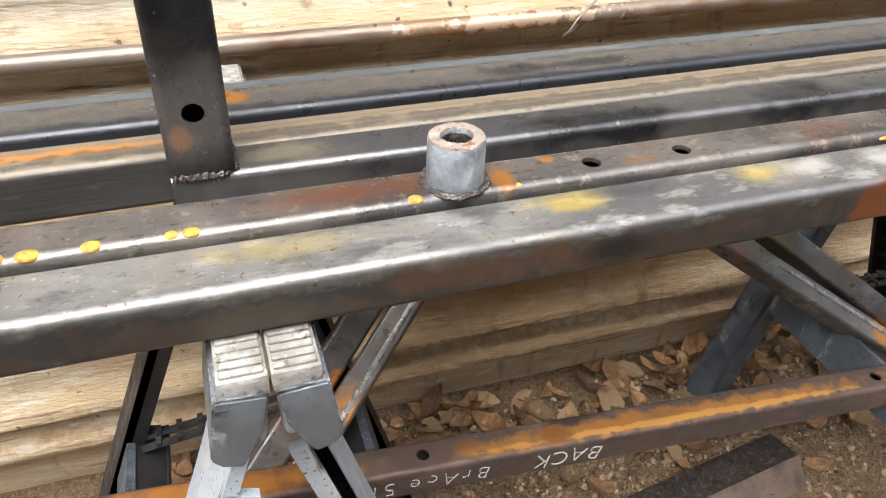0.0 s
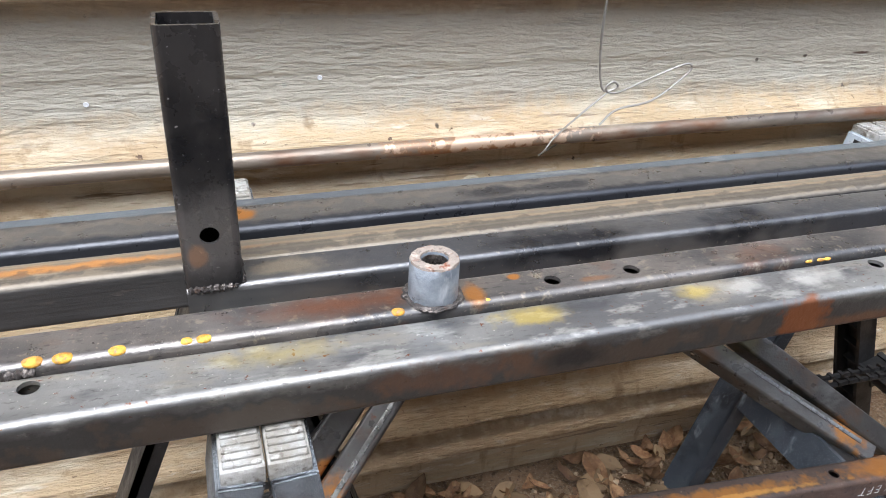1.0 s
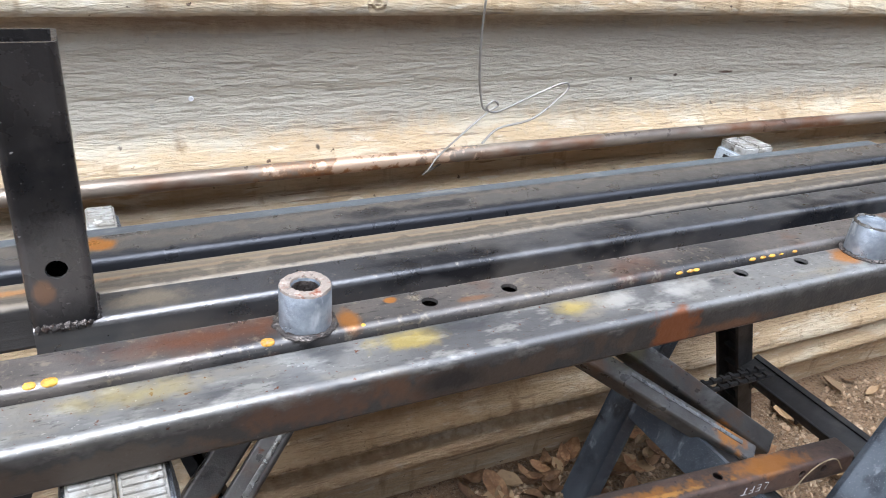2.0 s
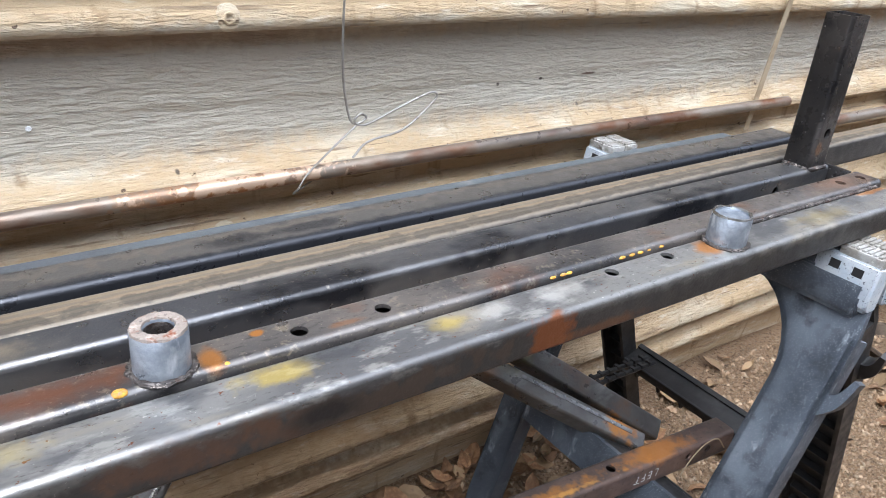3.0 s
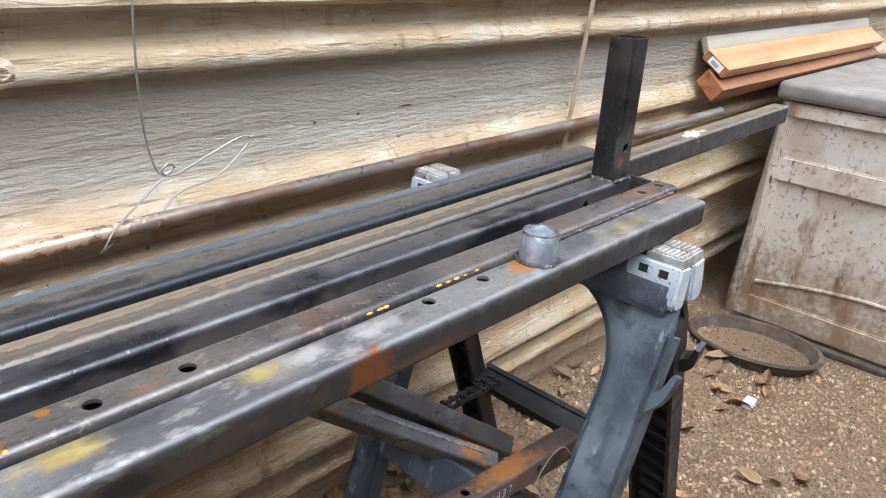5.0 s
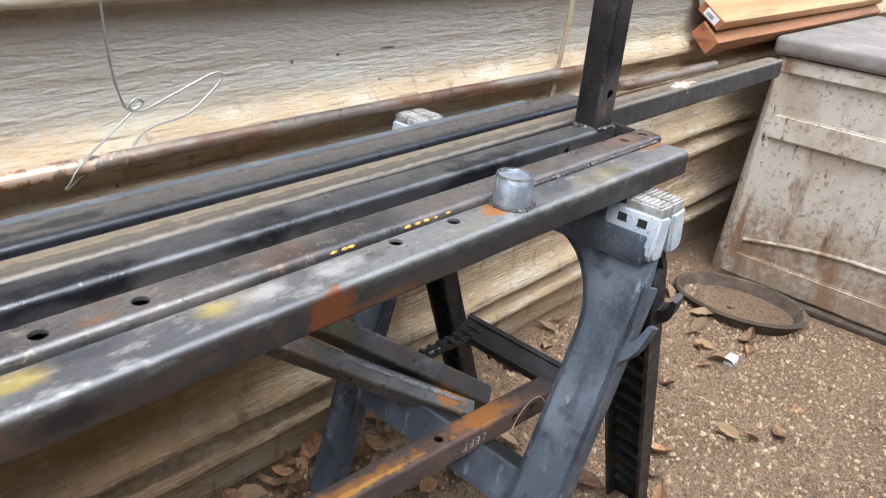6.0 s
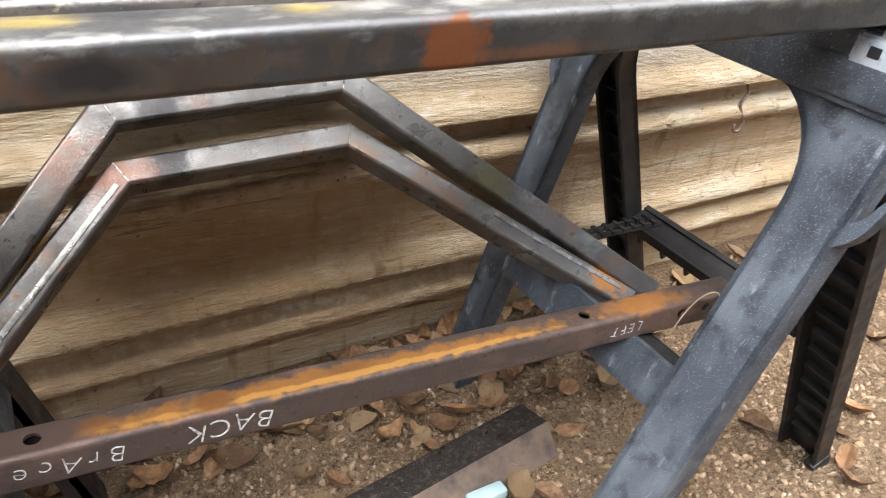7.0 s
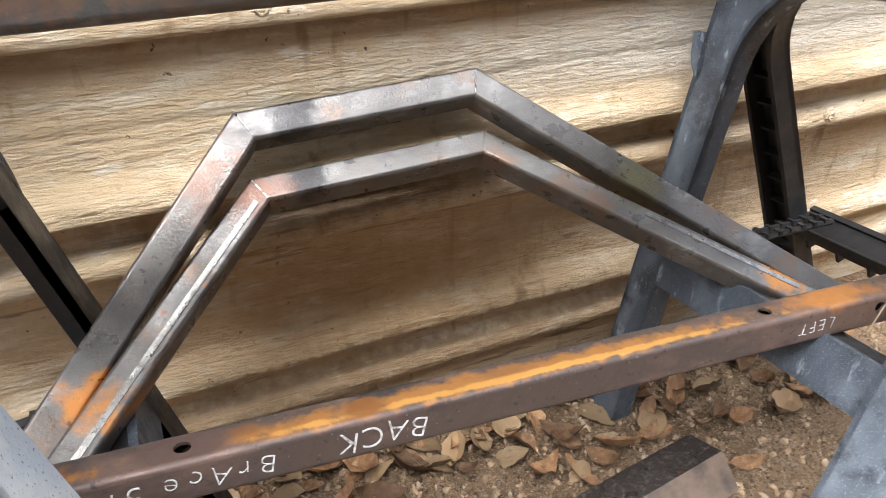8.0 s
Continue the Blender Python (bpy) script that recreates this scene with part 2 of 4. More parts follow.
zinc = material("zinc", (0.40, 0.44, 0.49), [((0.22, 0.25, 0.29), 30, 0.42, 0.62, ONE), ((0.62, 0.65, 0.68), 45, 0.58, 0.7, (1, 1, 0.4))],
    rough=0.42, metal=0.6, bump=((120, 0.25, ONE),), seed=16)
rusty_rim = material("rusty_rim", (0.34, 0.29, 0.25), [((0.24, 0.08, 0.04), 90, 0.52, 0.64, ONE), ((0.10, 0.08, 0.07), 120, 0.58, 0.7, ONE), ((0.55, 0.48, 0.42), 90, 0.55, 0.7, ONE)], rough=0.6, metal=0.3, bump=((200, 0.4, ONE),), seed=18)
weld_steel = material("weld_steel", (0.09, 0.08, 0.075), [((0.25, 0.22, 0.2), 90, 0.5, 0.7, ONE), (RUST, 50, 0.6, 0.75, ONE)], rough=0.35, metal=0.7, bump=((180, 0.5, ONE),), seed=20)
dab_paint = material("dab_paint", (0.66, 0.38, 0.05), [((0.45, 0.20, 0.03), 120, 0.45, 0.60, ONE), ((0.3, 0.22, 0.12), 300, 0.58, 0.66, ONE)], rough=0.55, bump=((200, 0.3, ONE),))
pipe_steel = material("pipe_steel", (0.30, 0.25, 0.20), [((0.20, 0.085, 0.035), 9, 0.52, 0.62, (0.4, 1, 1)), ((0.14, 0.12, 0.105), 12, 0.45, 0.65, (0.2, 1, 1)), ((0.40, 0.34, 0.27), 25, 0.58, 0.75, (0.3, 1, 1))],
    [((0.40, 0.17, 0.05), (0.10, 1.21, 0.95), (0.17, 0.05, 0.05), 0.85, 1.1, 0.5), ((0.72, 0.56, 0.42), (0.12, 1.20, 0.962), (0.14, 0.05, 0.014), 0.8, 2.0, 0.3)],
    rough=0.38, metal=0.5, bump=FINE, seed=22)
wall_paint = material("wall_paint", (0.58, 0.445, 0.275), [
    ((0.49, 0.37, 0.23), 4, 0.42, 0.60, (0.4, 1, 1)), ((0.65, 0.57, 0.425), 12, 0.50, 0.64, (0.35, 1, 1.5)), ((0.42, 0.29, 0.16), 10, 0.58, 0.74, (0.4, 1, 1)),
    ((0.52, 0.42, 0.28), 70, 0.55, 0.70, (0.3, 1, 1)), ((0.36, 0.25, 0.14), 26, 0.58, 0.72, (1, 1, 0.16)), ((0.68, 0.61, 0.49), 45, 0.60, 0.70, (0.3, 1, 1)), ((0.30, 0.22, 0.14), 75, 0.62, 0.67, (0.07, 1, 1)), ((0.12, 0.075, 0.045), 60, 0.675, 0.72, ONE)],
    [((0.50, 0.485, 0.42), (0.2, 1.27, 1.085), (3.2, 0.4, 0.11), 0.8, 0.35, 0.4), ((0.62, 0.59, 0.52), (1.25, 1.3, 0.74), (1.2, 0.4, 0.10), 0.6, 0.4, 0.5), ((0.50, 0.485, 0.44), (0.5, 1.25, 1.43), (3.2, 0.4, 0.11), 0.65, 0.3, 0.4),
     # large brown patches behind the arches: stains plus beam shade put into the colour
     ((0.13, 0.08, 0.045), (0.53, 1.345, 0.292), (0.017, 0.1, 0.014), 0.7, 0.6, 0.7), ((0.36, 0.215, 0.085), (0.25, 1.33, 0.38), (0.62, 0.12, 0.20), 0.72, 0.45, 0.95), ((0.16, 0.09, 0.045), (0.22, 1.31, 0.565), (0.46, 0.12, 0.060), 0.75, 0.5, 0.9), ((0.14, 0.085, 0.045), (0.3, 1.34, 0.265), (0.55, 0.1, 0.016), 0.75, 1.2, 0.5), ((0.30, 0.19, 0.10), (0.2, 1.34, 0.20), (1.2, 0.1, 0.03), 0.6, 1.2, 0.6),
     # thin dark bands below the ribs: dirt and rib shade, both painted in
     ((0.33, 0.21, 0.12), (0.0, 1.27, 1.165), (0.6, 0.1, 0.02), 0.6, 0.9, 0.7), ((0.26, 0.15, 0.08), (0.3, 1.3, 0.835), (1.5, 0.1, 0.012), 0.55, 0.9, 0.7), ((0.26, 0.15, 0.08), (0.3, 1.3, 0.500), (2.0, 0.1, 0.012), 0.55, 0.9, 0.7),
     ((0.30, 0.18, 0.10), (0.3, 1.3, 0.575), (2.0, 0.1, 0.016), 0.5, 0.9, 0.7),
     ((0.09, 0.05, 0.03), (0.868, 1.265, 1.060), (0.030, 0.1, 0.0035), 0.95, 0.8, 0.5), ((0.07, 0.05, 0.035), (0.745, 1.265, 1.058), (0.006, 0.1, 0.004), 0.95, 0.4, 0.5), ((0.07, 0.05, 0.035), (0.64, 1.265, 1.054), (0.004, 0.1, 0.004), 0.95, 0.4, 0.5),
     ((0.07, 0.05, 0.035), (0.04, 1.265, 0.975), (0.004, 0.1, 0.004), 0.95, 0.4, 0.5), ((0.40, 0.36, 0.29), (0.35, 1.265, 1.045), (0.5, 0.1, 0.010), 0.5, 0.9, 0.7), ((0.44, 0.40, 0.33), (-0.1, 1.265, 1.10), (0.4, 0.1, 0.008), 0.5, 1.0, 0.7)],
    rough=0.62, bump=((7, 0.30, (0.35, 1, 1)), (38, 0.36, (0.28, 1, 1)), (130, 0.60, (0.20, 1, 1))), seed=24, deep=0.020)
wood_pad = material("wood_pad", (0.36, 0.355, 0.335), [((0.24, 0.225, 0.195), 30, 0.45, 0.60, ONE), ((0.13, 0.11, 0.09), 90, 0.57, 0.68, (1, 0.4, 1)), ((0.60, 0.59, 0.55), 60, 0.58, 0.7, ONE)], rough=0.7, bump=((90, 0.4, ONE),))
plastic_blue = material("plastic_blue", (0.062, 0.076, 0.096), [((0.155, 0.18, 0.21), 7, 0.48, 0.70, (1, 1, 0.5)), ((0.03, 0.036, 0.046), 16, 0.5, 0.66, ONE), ((0.26, 0.29, 0.32), 45, 0.62, 0.72, (1, 1, 0.4)), ((0.42, 0.45, 0.48), 480, 0.615, 0.66, ONE)],
    rough=0.5, bump=((140, 0.15, ONE),), seed=26)
plastic_pale = material("plastic_pale", (0.44, 0.50, 0.56), [((0.60, 0.62, 0.62), 12, 0.45, 0.65, ONE), ((0.10, 0.11, 0.13), 220, 0.60, 0.67, ONE), ((0.06, 0.07, 0.08), 34, 0.63, 0.67, (1, 1, 0.12)), ((0.22, 0.27, 0.33), 10, 0.58, 0.75, ONE)], rough=0.55, bump=((120, 0.2, ONE),), seed=28)
plastic_speckled = material("plastic_speckled", (0.035, 0.038, 0.045), [((0.16, 0.19, 0.22), 12, 0.47, 0.72, ONE), ((0.52, 0.56, 0.59), 1300, 0.54, 0.60, ONE), ((0.45, 0.48, 0.5), 16, 0.60, 0.68, ONE), ((0.02, 0.02, 0.024), 40, 0.62, 0.66, (0.2, 1, 1))], rough=0.55, bump=((140, 0.2, ONE),), seed=30)
plastic_black = material("plastic_black", (0.020, 0.020, 0.021), [((0.045, 0.043, 0.042), 10, 0.5, 0.7, ONE), ((0.12, 0.11, 0.09), 60, 0.66, 0.8, ONE)], rough=0.5, bump=((140, 0.1, ONE),))
soil = material("soil", (0.37, 0.243, 0.142), [((0.27, 0.168, 0.09), 2.5, 0.45, 0.62, ONE), ((0.40, 0.285, 0.18), 110, 0.50, 0.60, ONE), ((0.17, 0.11, 0.065), 90, 0.53, 0.64, ONE), ((0.56, 0.44, 0.31), 200, 0.58, 0.68, ONE)],
    rough=0.95, bump=((60, 1.0, ONE), (220, 1.0, ONE)), deep=0.02)
stone = material("stone", (0.35, 0.245, 0.155), [((0.46, 0.37, 0.26), 40, 0.5, 0.7, ONE), ((0.24, 0.17, 0.11), 25, 0.55, 0.7, ONE)], rough=0.9, island=0.42)
leaf_brown = material("leaf_brown", (0.20, 0.105, 0.05), [((0.32, 0.19, 0.095), 5, 0.45, 0.65, ONE), ((0.10, 0.055, 0.03), 3, 0.55, 0.7, ONE)], rough=0.7, piece=0.5, bump=((12, 0.4, (0.4, 1, 1)),))
leaf_pale = material("leaf_pale", (0.32, 0.22, 0.12), [((0.30, 0.20, 0.11), 5, 0.45, 0.65, ONE), ((0.18, 0.12, 0.08), 3, 0.6, 0.75, ONE)], rough=0.7, piece=0.35, bump=((12, 0.4, (0.4, 1, 1)),))
redwood = material("redwood", (0.46, 0.23, 0.10), [((0.60, 0.36, 0.18), 14, 0.4, 0.7, (0.06, 1, 1)), ((0.36, 0.17, 0.07), 40, 0.55, 0.7, (0.04, 1, 1))], rough=0.6, bump=((90, 0.2, (0.06, 1, 1)),))
# redwood again, darkened for the shade under the upper board
redwood_shaded = material("redwood_shaded", (0.27, 0.115, 0.045), [((0.36, 0.17, 0.07), 14, 0.45, 0.7, (0.06, 1, 1)), ((0.16, 0.06, 0.025), 40, 0.55, 0.7, (0.04, 1, 1))], rough=0.65, bump=((90, 0.2, (0.06, 1, 1)),))
redwood_end = material("redwood_end", (0.40, 0.16, 0.065), [((0.22, 0.08, 0.03), 30, 0.45, 0.65, ONE)], rough=0.7, bump=((120, 0.3, ONE),))
# dark brown for the unseen light-blocking wall
blocker_brown = material("blocker_brown", (0.10, 0.075, 0.055), [((0.06, 0.045, 0.035), 6, 0.45, 0.6, (1, 1, 0.2))], rough=0.8)
grey_wood = material("grey_wood", (0.45, 0.42, 0.34), [((0.36, 0.33, 0.27), 20, 0.45, 0.65, (0.06, 1, 1))], rough=0.75, bump=((90, 0.2, (0.06, 1, 1)),))
bin_plastic = material("bin_plastic", (0.62, 0.575, 0.50), [((0.48, 0.41, 0.32), 5, 0.45, 0.60, ONE), ((0.24, 0.15, 0.09), 9, 0.55, 0.66, (1, 1, 0.35)), ((0.34, 0.25, 0.16), 50, 0.57, 0.68, ONE), ((0.16, 0.10, 0.07), 30, 0.62, 0.69, (1, 1, 0.3))],
    [((0.24, 0.155, 0.09), (2.7, 0.75, 0.0), (0.9, 0.9, 0.36), 0.75, 1.5, 0.8)], rough=0.55, bump=((60, 0.15, ONE),))
bin_lid_mat = material("bin_lid_mat", (0.22, 0.205, 0.19), [((0.32, 0.29, 0.255), 7, 0.45, 0.65, ONE), ((0.25, 0.2, 0.15), 40, 0.6, 0.75, ONE)], rough=0.6, bump=((60, 0.15, ONE),))
pan_metal = material("pan_metal", (0.075, 0.054, 0.038), [((0.13, 0.10, 0.072), 14, 0.45, 0.65, ONE), ((0.05, 0.034, 0.022), 30, 0.55, 0.7, ONE)], rough=0.8, bump=((120, 0.3, ONE),))
wire_mat = material("wire_mat", (0.36, 0.345, 0.315), [((0.3, 0.27, 0.23), 60, 0.5, 0.7, ONE)], rough=0.4, metal=0.6)
strap_mat = material("strap_mat", (0.46, 0.37, 0.25), [((0.36, 0.28, 0.18), 30, 0.45, 0.65, ONE)], rough=0.8)
white_chalk = material("white_chalk", (0.66, 0.68, 0.68), [((0.30, 0.28, 0.27), 160, 0.48, 0.62, ONE)], rough=0.8)
white_label = material("white_label", (0.82, 0.84, 0.86), [((0.7, 0.72, 0.74), 30, 0.5, 0.7, ONE)], rough=0.5)
dark_ink = material("dark_ink", (0.06, 0.07, 0.09), rough=0.6)
angle_steel = material("angle_steel", (0.22, 0.165, 0.13), [((0.30, 0.22, 0.17), 12, 0.5, 0.7, (0.4, 1, 1)), ((0.06, 0.055, 0.055), 10, 0.5, 0.7, ONE)], rough=0.6, metal=0.3, bump=FINE)
pale_blue = material("pale_blue", (0.42, 0.56, 0.60), [((0.5, 0.6, 0.62), 20, 0.5, 0.7, ONE)], rough=0.5)


# ---- mesh helpers ----
def thing(name, label, category, group="", kind="", at=None):
    ob = new(name)
    ob.empty_display_size = 0.05
    if at is not None:
        ob.matrix_world = at
    return tagged(ob, label, category, group, kind)


def finish(bm, mat, smooth_deg=35):
    me = bpy.data.meshes.new("mesh")
    bmesh.ops.recalc_face_normals(bm, faces=bm.faces)
    bm.to_mesh(me)
    bm.free()
    if smooth_deg:
        me.shade_smooth()
        me.set_sharp_from_angle(angle=radians(smooth_deg))
    me.materials.append(mat)
    return me


def part(name, bm, mat, parent=None, label="", at=None, smooth=35, weighted=False):
    """One mesh object under a thing or part (at: its pose in the parent's frame)."""
    ob = new(name, bm if isinstance(bm, bpy.types.Mesh) else finish(bm, mat, smooth))
    if parent is not None:
        ob.parent = parent
    if at is not None:
        ob.matrix_local = at
    if weighted:
        ob.modifiers.new("normals", "WEIGHTED_NORMAL").keep_sharp = True
    return tagged(ob, label)


def prism(bm, ring, vec):
    """Extrudes a closed ring of points along vec, capped."""
    a = [bm.verts.new(p) for p in ring]
    b = [bm.verts.new(Vector(p) + Vector(vec)) for p in ring]
    n = len(ring)
    for i in range(n):
        bm.faces.new((a[i], a[(i + 1) % n], b[(i + 1) % n], b[i]))
    bm.faces.new(a[::-1])
    bm.faces.new(b)


def box(bm, lo, hi, bevel=0.0, seg=2):
    r = bmesh.ops.create_cube(bm, size=1)["verts"]
    c, s = (Vector(lo) + Vector(hi)) / 2, Vector(hi) - Vector(lo)
    for v in r:
        v.co = Vector((v.co.x * s.x, v.co.y * s.y, v.co.z * s.z)) + c
    if bevel:
        es = list({e for v in r for e in v.link_edges})
        bmesh.ops.bevel(bm, geom=es, offset=bevel, segments=seg, affect="EDGES", profile=0.5)


def boxed(lo, hi, bevel=0.0, seg=2):
    bm = bmesh.new()
    box(bm, lo, hi, bevel, seg)
    return bm


def round_rect(w, h, r, seg=5):
    pts = []
    for cx, cy, a0 in ((w / 2 - r, h / 2 - r, 0), (-w / 2 + r, h / 2 - r, 90), (-w / 2 + r, -h / 2 + r, 180), (w / 2 - r, -h / 2 + r, 270)):
        for k in range(seg + 1):
            a = radians(a0 + 90 * k / seg)
            pts.append((cx + r * math.cos(a), cy + r * math.sin(a)))
    return pts


def strip(bm, place, u0, u1, v0, v1, holes, depth):
    """A flat strip with round holes that have walls: place(u, v, d) gives the point d below the surface."""
    u = u0
    for uc, vc, r in sorted(holes):
        p = r * 1.6
        if uc - p > u:
            bm.faces.new([bm.verts.new(place(*q, 0)) for q in ((u, v0), (uc - p, v0), (uc - p, v1), (u, v1))])
        angs = sorted([2 * math.pi * k / 20 for k in range(20)] + [math.atan2(y - vc, x) % (2 * math.pi) for x in (-p, p) for y in (v0, v1)])
        rim, edge, low = [], [], []
        for a in angs:
            c, s = math.cos(a), math.sin(a)
            k = min(p / abs(c) if abs(c) > 1e-6 else 1e9, ((v1 - vc) / s if s > 1e-6 else (v0 - vc) / s if s < -1e-6 else 1e9))
            edge.append(bm.verts.new(place(uc + k * c, vc + k * s, 0)))
            rim.append(bm.verts.new(place(uc + r * c, vc + r * s, 0)))
            low.append(bm.verts.new(place(uc + r * c, vc + r * s, depth)))
        n = len(angs)
        for i in range(n):
            j = (i + 1) % n
            bm.faces.new((edge[i], edge[j], rim[j], rim[i]))
            bm.faces.new((rim[i], rim[j], low[j], low[i]))
        u = uc + p
    bm.faces.new([bm.verts.new(place(*q, 0)) for q in ((u, v0), (u1, v0), (u1, v1), (u, v1))])


def tube(x0, x1, w, h, r=0.007, wall=0.004, top=(), front=(), bow=0.0):
    """A hollow square tube along x, centred on the axis; top holes (x, y, radius), front (-y) holes (x, z, radius)."""
    bm = bmesh.new()
    sec = round_rect(w, h, r)
    n, seg = len(sec), 5
    for i in range(n):
        j = (i + 1) % n
        (ya, za), (yb, zb) = sec[i], sec[j]
        if i == seg and top:
            strip(bm, lambda u, v, d: (u, v, h / 2 - d), x0, x1, -w / 2 + r, w / 2 - r, top, wall)
        elif i == 2 * seg + 1 and front:
            strip(bm, lambda u, v, d: (u, -w / 2 + d, v), x0, x1, -h / 2 + r, h / 2 - r, front, wall)
        else:
            bm.faces.new([bm.verts.new(p) for p in ((x0, ya, za), (x0, yb, zb), (x1, yb, zb), (x1, ya, za))])
    inner = round_rect(w - 2 * wall, h - 2 * wall, max(r - wall, 0.002))
    for i in range(n):
        j = (i + 1) % n
        (ya, za), (yb, zb) = inner[i], inner[j]
        flat_top, flat_front = i == seg and top, i == 2 * seg + 1 and front
        if not (flat_top or flat_front):
            bm.faces.new([bm.verts.new(p) for p in ((x1, ya, za), (x1, yb, zb), (x0, yb, zb), (x0, ya, za))])
        for x in (x0, x1):
            bm.faces.new([bm.verts.new(p) for p in ((x, *sec[i]), (x, *sec[j]), (x, *inner[j]), (x, *inner[i]))])
    bmesh.ops.remove_doubles(bm, verts=bm.verts, dist=1e-5)
    return bm


def rod(points, radius, sides=8, closed=False):
    """A round bar along points."""
    bm = bmesh.new()
    pts = [Vector(p) for p in points]
    rings, up = [], Vector((0.02, 0.1, 1)).normalized()
    for i, p in enumerate(pts):
        d = (pts[min(i + 1, len(pts) - 1)] - pts[max(i - 1, 0)]).normalized()
        a = d.cross(up)
        if a.length < 0.05:
            a = d.cross(Vector((1, 0, 0)))
        a.normalize()
        b = d.cross(a)
        rings.append([bm.verts.new(p + radius * (math.cos(t) * a + math.sin(t) * b)) for t in (2 * math.pi * k / sides for k in range(sides))])
    for r0, r1 in zip(rings, rings[1:]):
        for k in range(sides):
            bm.faces.new((r0[k], r0[(k + 1) % sides], r1[(k + 1) % sides], r1[k]))
    bm.faces.new(rings[0])
    bm.faces.new(rings[-1][::-1])
    return bm


def smooth_path(points, steps=6):
    """Catmull-Rom through the points."""
    p = [Vector(q) for q in points]
    p = [p[0] * 2 - p[1]] + p + [p[-1] * 2 - p[-2]]
    out = []
    for a, b, c, d in zip(p, p[1:], p[2:], p[3:]):
        for k in range(steps):
            t = k / steps
            out.append(0.5 * (2 * b + (c - a) * t + (2 * a - 5 * b + 4 * c - d) * t * t + (3 * b - a - 3 * c + d) * t ** 3))
    return out + [p[-2]]


def rope(pts, radii, sides=8, flat=1.0, closed=False):
    """A lumpy run of varying thickness along pts."""
    bm = bmesh.new()
    pts, n, rings = [Vector(p) for p in pts], len(pts), []
    for i, p in enumerate(pts):
        d = (pts[(i + 1) % n if closed else min(i + 1, n - 1)] - pts[(i - 1) % n if closed else max(i - 1, 0)]).normalized()
        a = d.cross(Vector((0, 0, 1)))
        a = a.normalized() if a.length > 0.05 else Vector((1, 0, 0))
        b = a.cross(d)
        rings.append([bm.verts.new(p + radii[i] * (math.cos(t) * a + flat * math.sin(t) * b)) for t in (2 * math.pi * k / sides for k in range(sides))])
    for i in range(n if closed else n - 1):
        r0, r1 = rings[i], rings[(i + 1) % n]
        for k in range(sides):
            bm.faces.new((r0[k], r0[(k + 1) % sides], r1[(k + 1) % sides], r1[k]))
    if not closed:
        bm.faces.new(rings[0])
        bm.faces.new(rings[-1][::-1])
    return bm


def bead(a, b, radius, step=0.002, rng=None):
    """A rippled weld bead from a to b."""
    rng = rng or random.Random(3)
    a, b = Vector(a), Vector(b)
    n = max(6, int((b - a).length / step))
    pts = [a.lerp(b, i / n) + Vector([rng.uniform(-0.12, 0.12) * radius for _ in range(3)]) for i in range(n + 1)]
    return rope(pts, [radius * (0.85 + 0.3 * math.sin(i * 2.1) + rng.uniform(-0.15, 0.15)) * (0.5 if i in (0, n) else 1) for i in range(n + 1)])


def lathe(profile, segs=32):
    """Revolves (radius, z) points round z."""
    bm = bmesh.new()
    rings = [[bm.verts.new((r * math.cos(t), r * math.sin(t), z)) for t in (2 * math.pi * k / segs for k in range(segs))] for r, z in profile]
    for r0, r1 in zip(rings, rings[1:]):
        for k in range(segs):
            bm.faces.new((r0[k], r0[(k + 1) % segs], r1[(k + 1) % segs], r1[k]))
    return bm


# ---- ground ----
def ground_z(x, y):
    t = min(max((y - 0.75) / 0.55, 0), 1)
    return 0.045 * t * t * (3 - 2 * t) * (1 if x < 2 else max(0, 1 - (x - 2))) + 0.006 * noise.noise((x * 4, y * 4, 0)) + 0.003 * noise.noise((x * 15, y * 15, 2))


def make_ground():
    bm = bmesh.new()
    def axis(lo, hi, step, far):
        a = list(np.arange(lo, hi + 1e-6, step))
        return [-far, -far / 6, lo - 2] + a + [hi + 2, far / 6, far]
    xs, ys = axis(-1.6, 4.4, 0.04, 120), axis(-0.6, 1.8, 0.04, 120)
    grid = [[bm.verts.new((x, y, ground_z(x, y) if abs(x) < 6 and abs(y) < 4 else 0.0)) for y in ys] for x in xs]
    for c0, c1 in zip(grid, grid[1:]):
        for k in range(len(ys) - 1):
            bm.faces.new((c0[k], c1[k], c1[k + 1], c0[k + 1]))
    ob = part("ground", bm, soil, smooth=0)
    ob.data.shade_smooth()
    tagged(ob, "bare brown gravelly soil strewn with small stones", "ground", kind="structure")


make_ground()

# ---- wall of ribbed sheet ----
WALL_Y, RIB, LEAN_IN = 1.345, 0.043, 0.1


def wall_face(z):
    return WALL_Y - LEAN_IN * (z - 0.3)


def wall_profile():
    """(z, y) from below upwards: wide pans with a shallow groove, and double ribs between them."""
    pts = [(-0.05, WALL_Y)]
    for z0 in (0.055, 0.39, 0.725, 1.06, 1.395, 1.73, 2.065):
        if z0 > 0.1:
            for dz, out in ((-0.224, 0.0), (-0.219, 0.86), (-0.213, 1.0), (-0.200, 1.0), (-0.188, 0.86), (-0.174, 0.35), (-0.166, 0.10), (-0.131, 0.06), (-0.126, 0.80), (-0.120, 1.0), (-0.106, 0.98), (-0.092, 0.75), (-0.074, 0.18), (-0.060, 0.0),
                            (-0.008, 0.0), (-0.003, -0.04), (0.003, 0.04), (0.014, 0.01), (0.06, 0.0)):
                pts.append((z0 + dz, WALL_Y - RIB * out))
    return pts


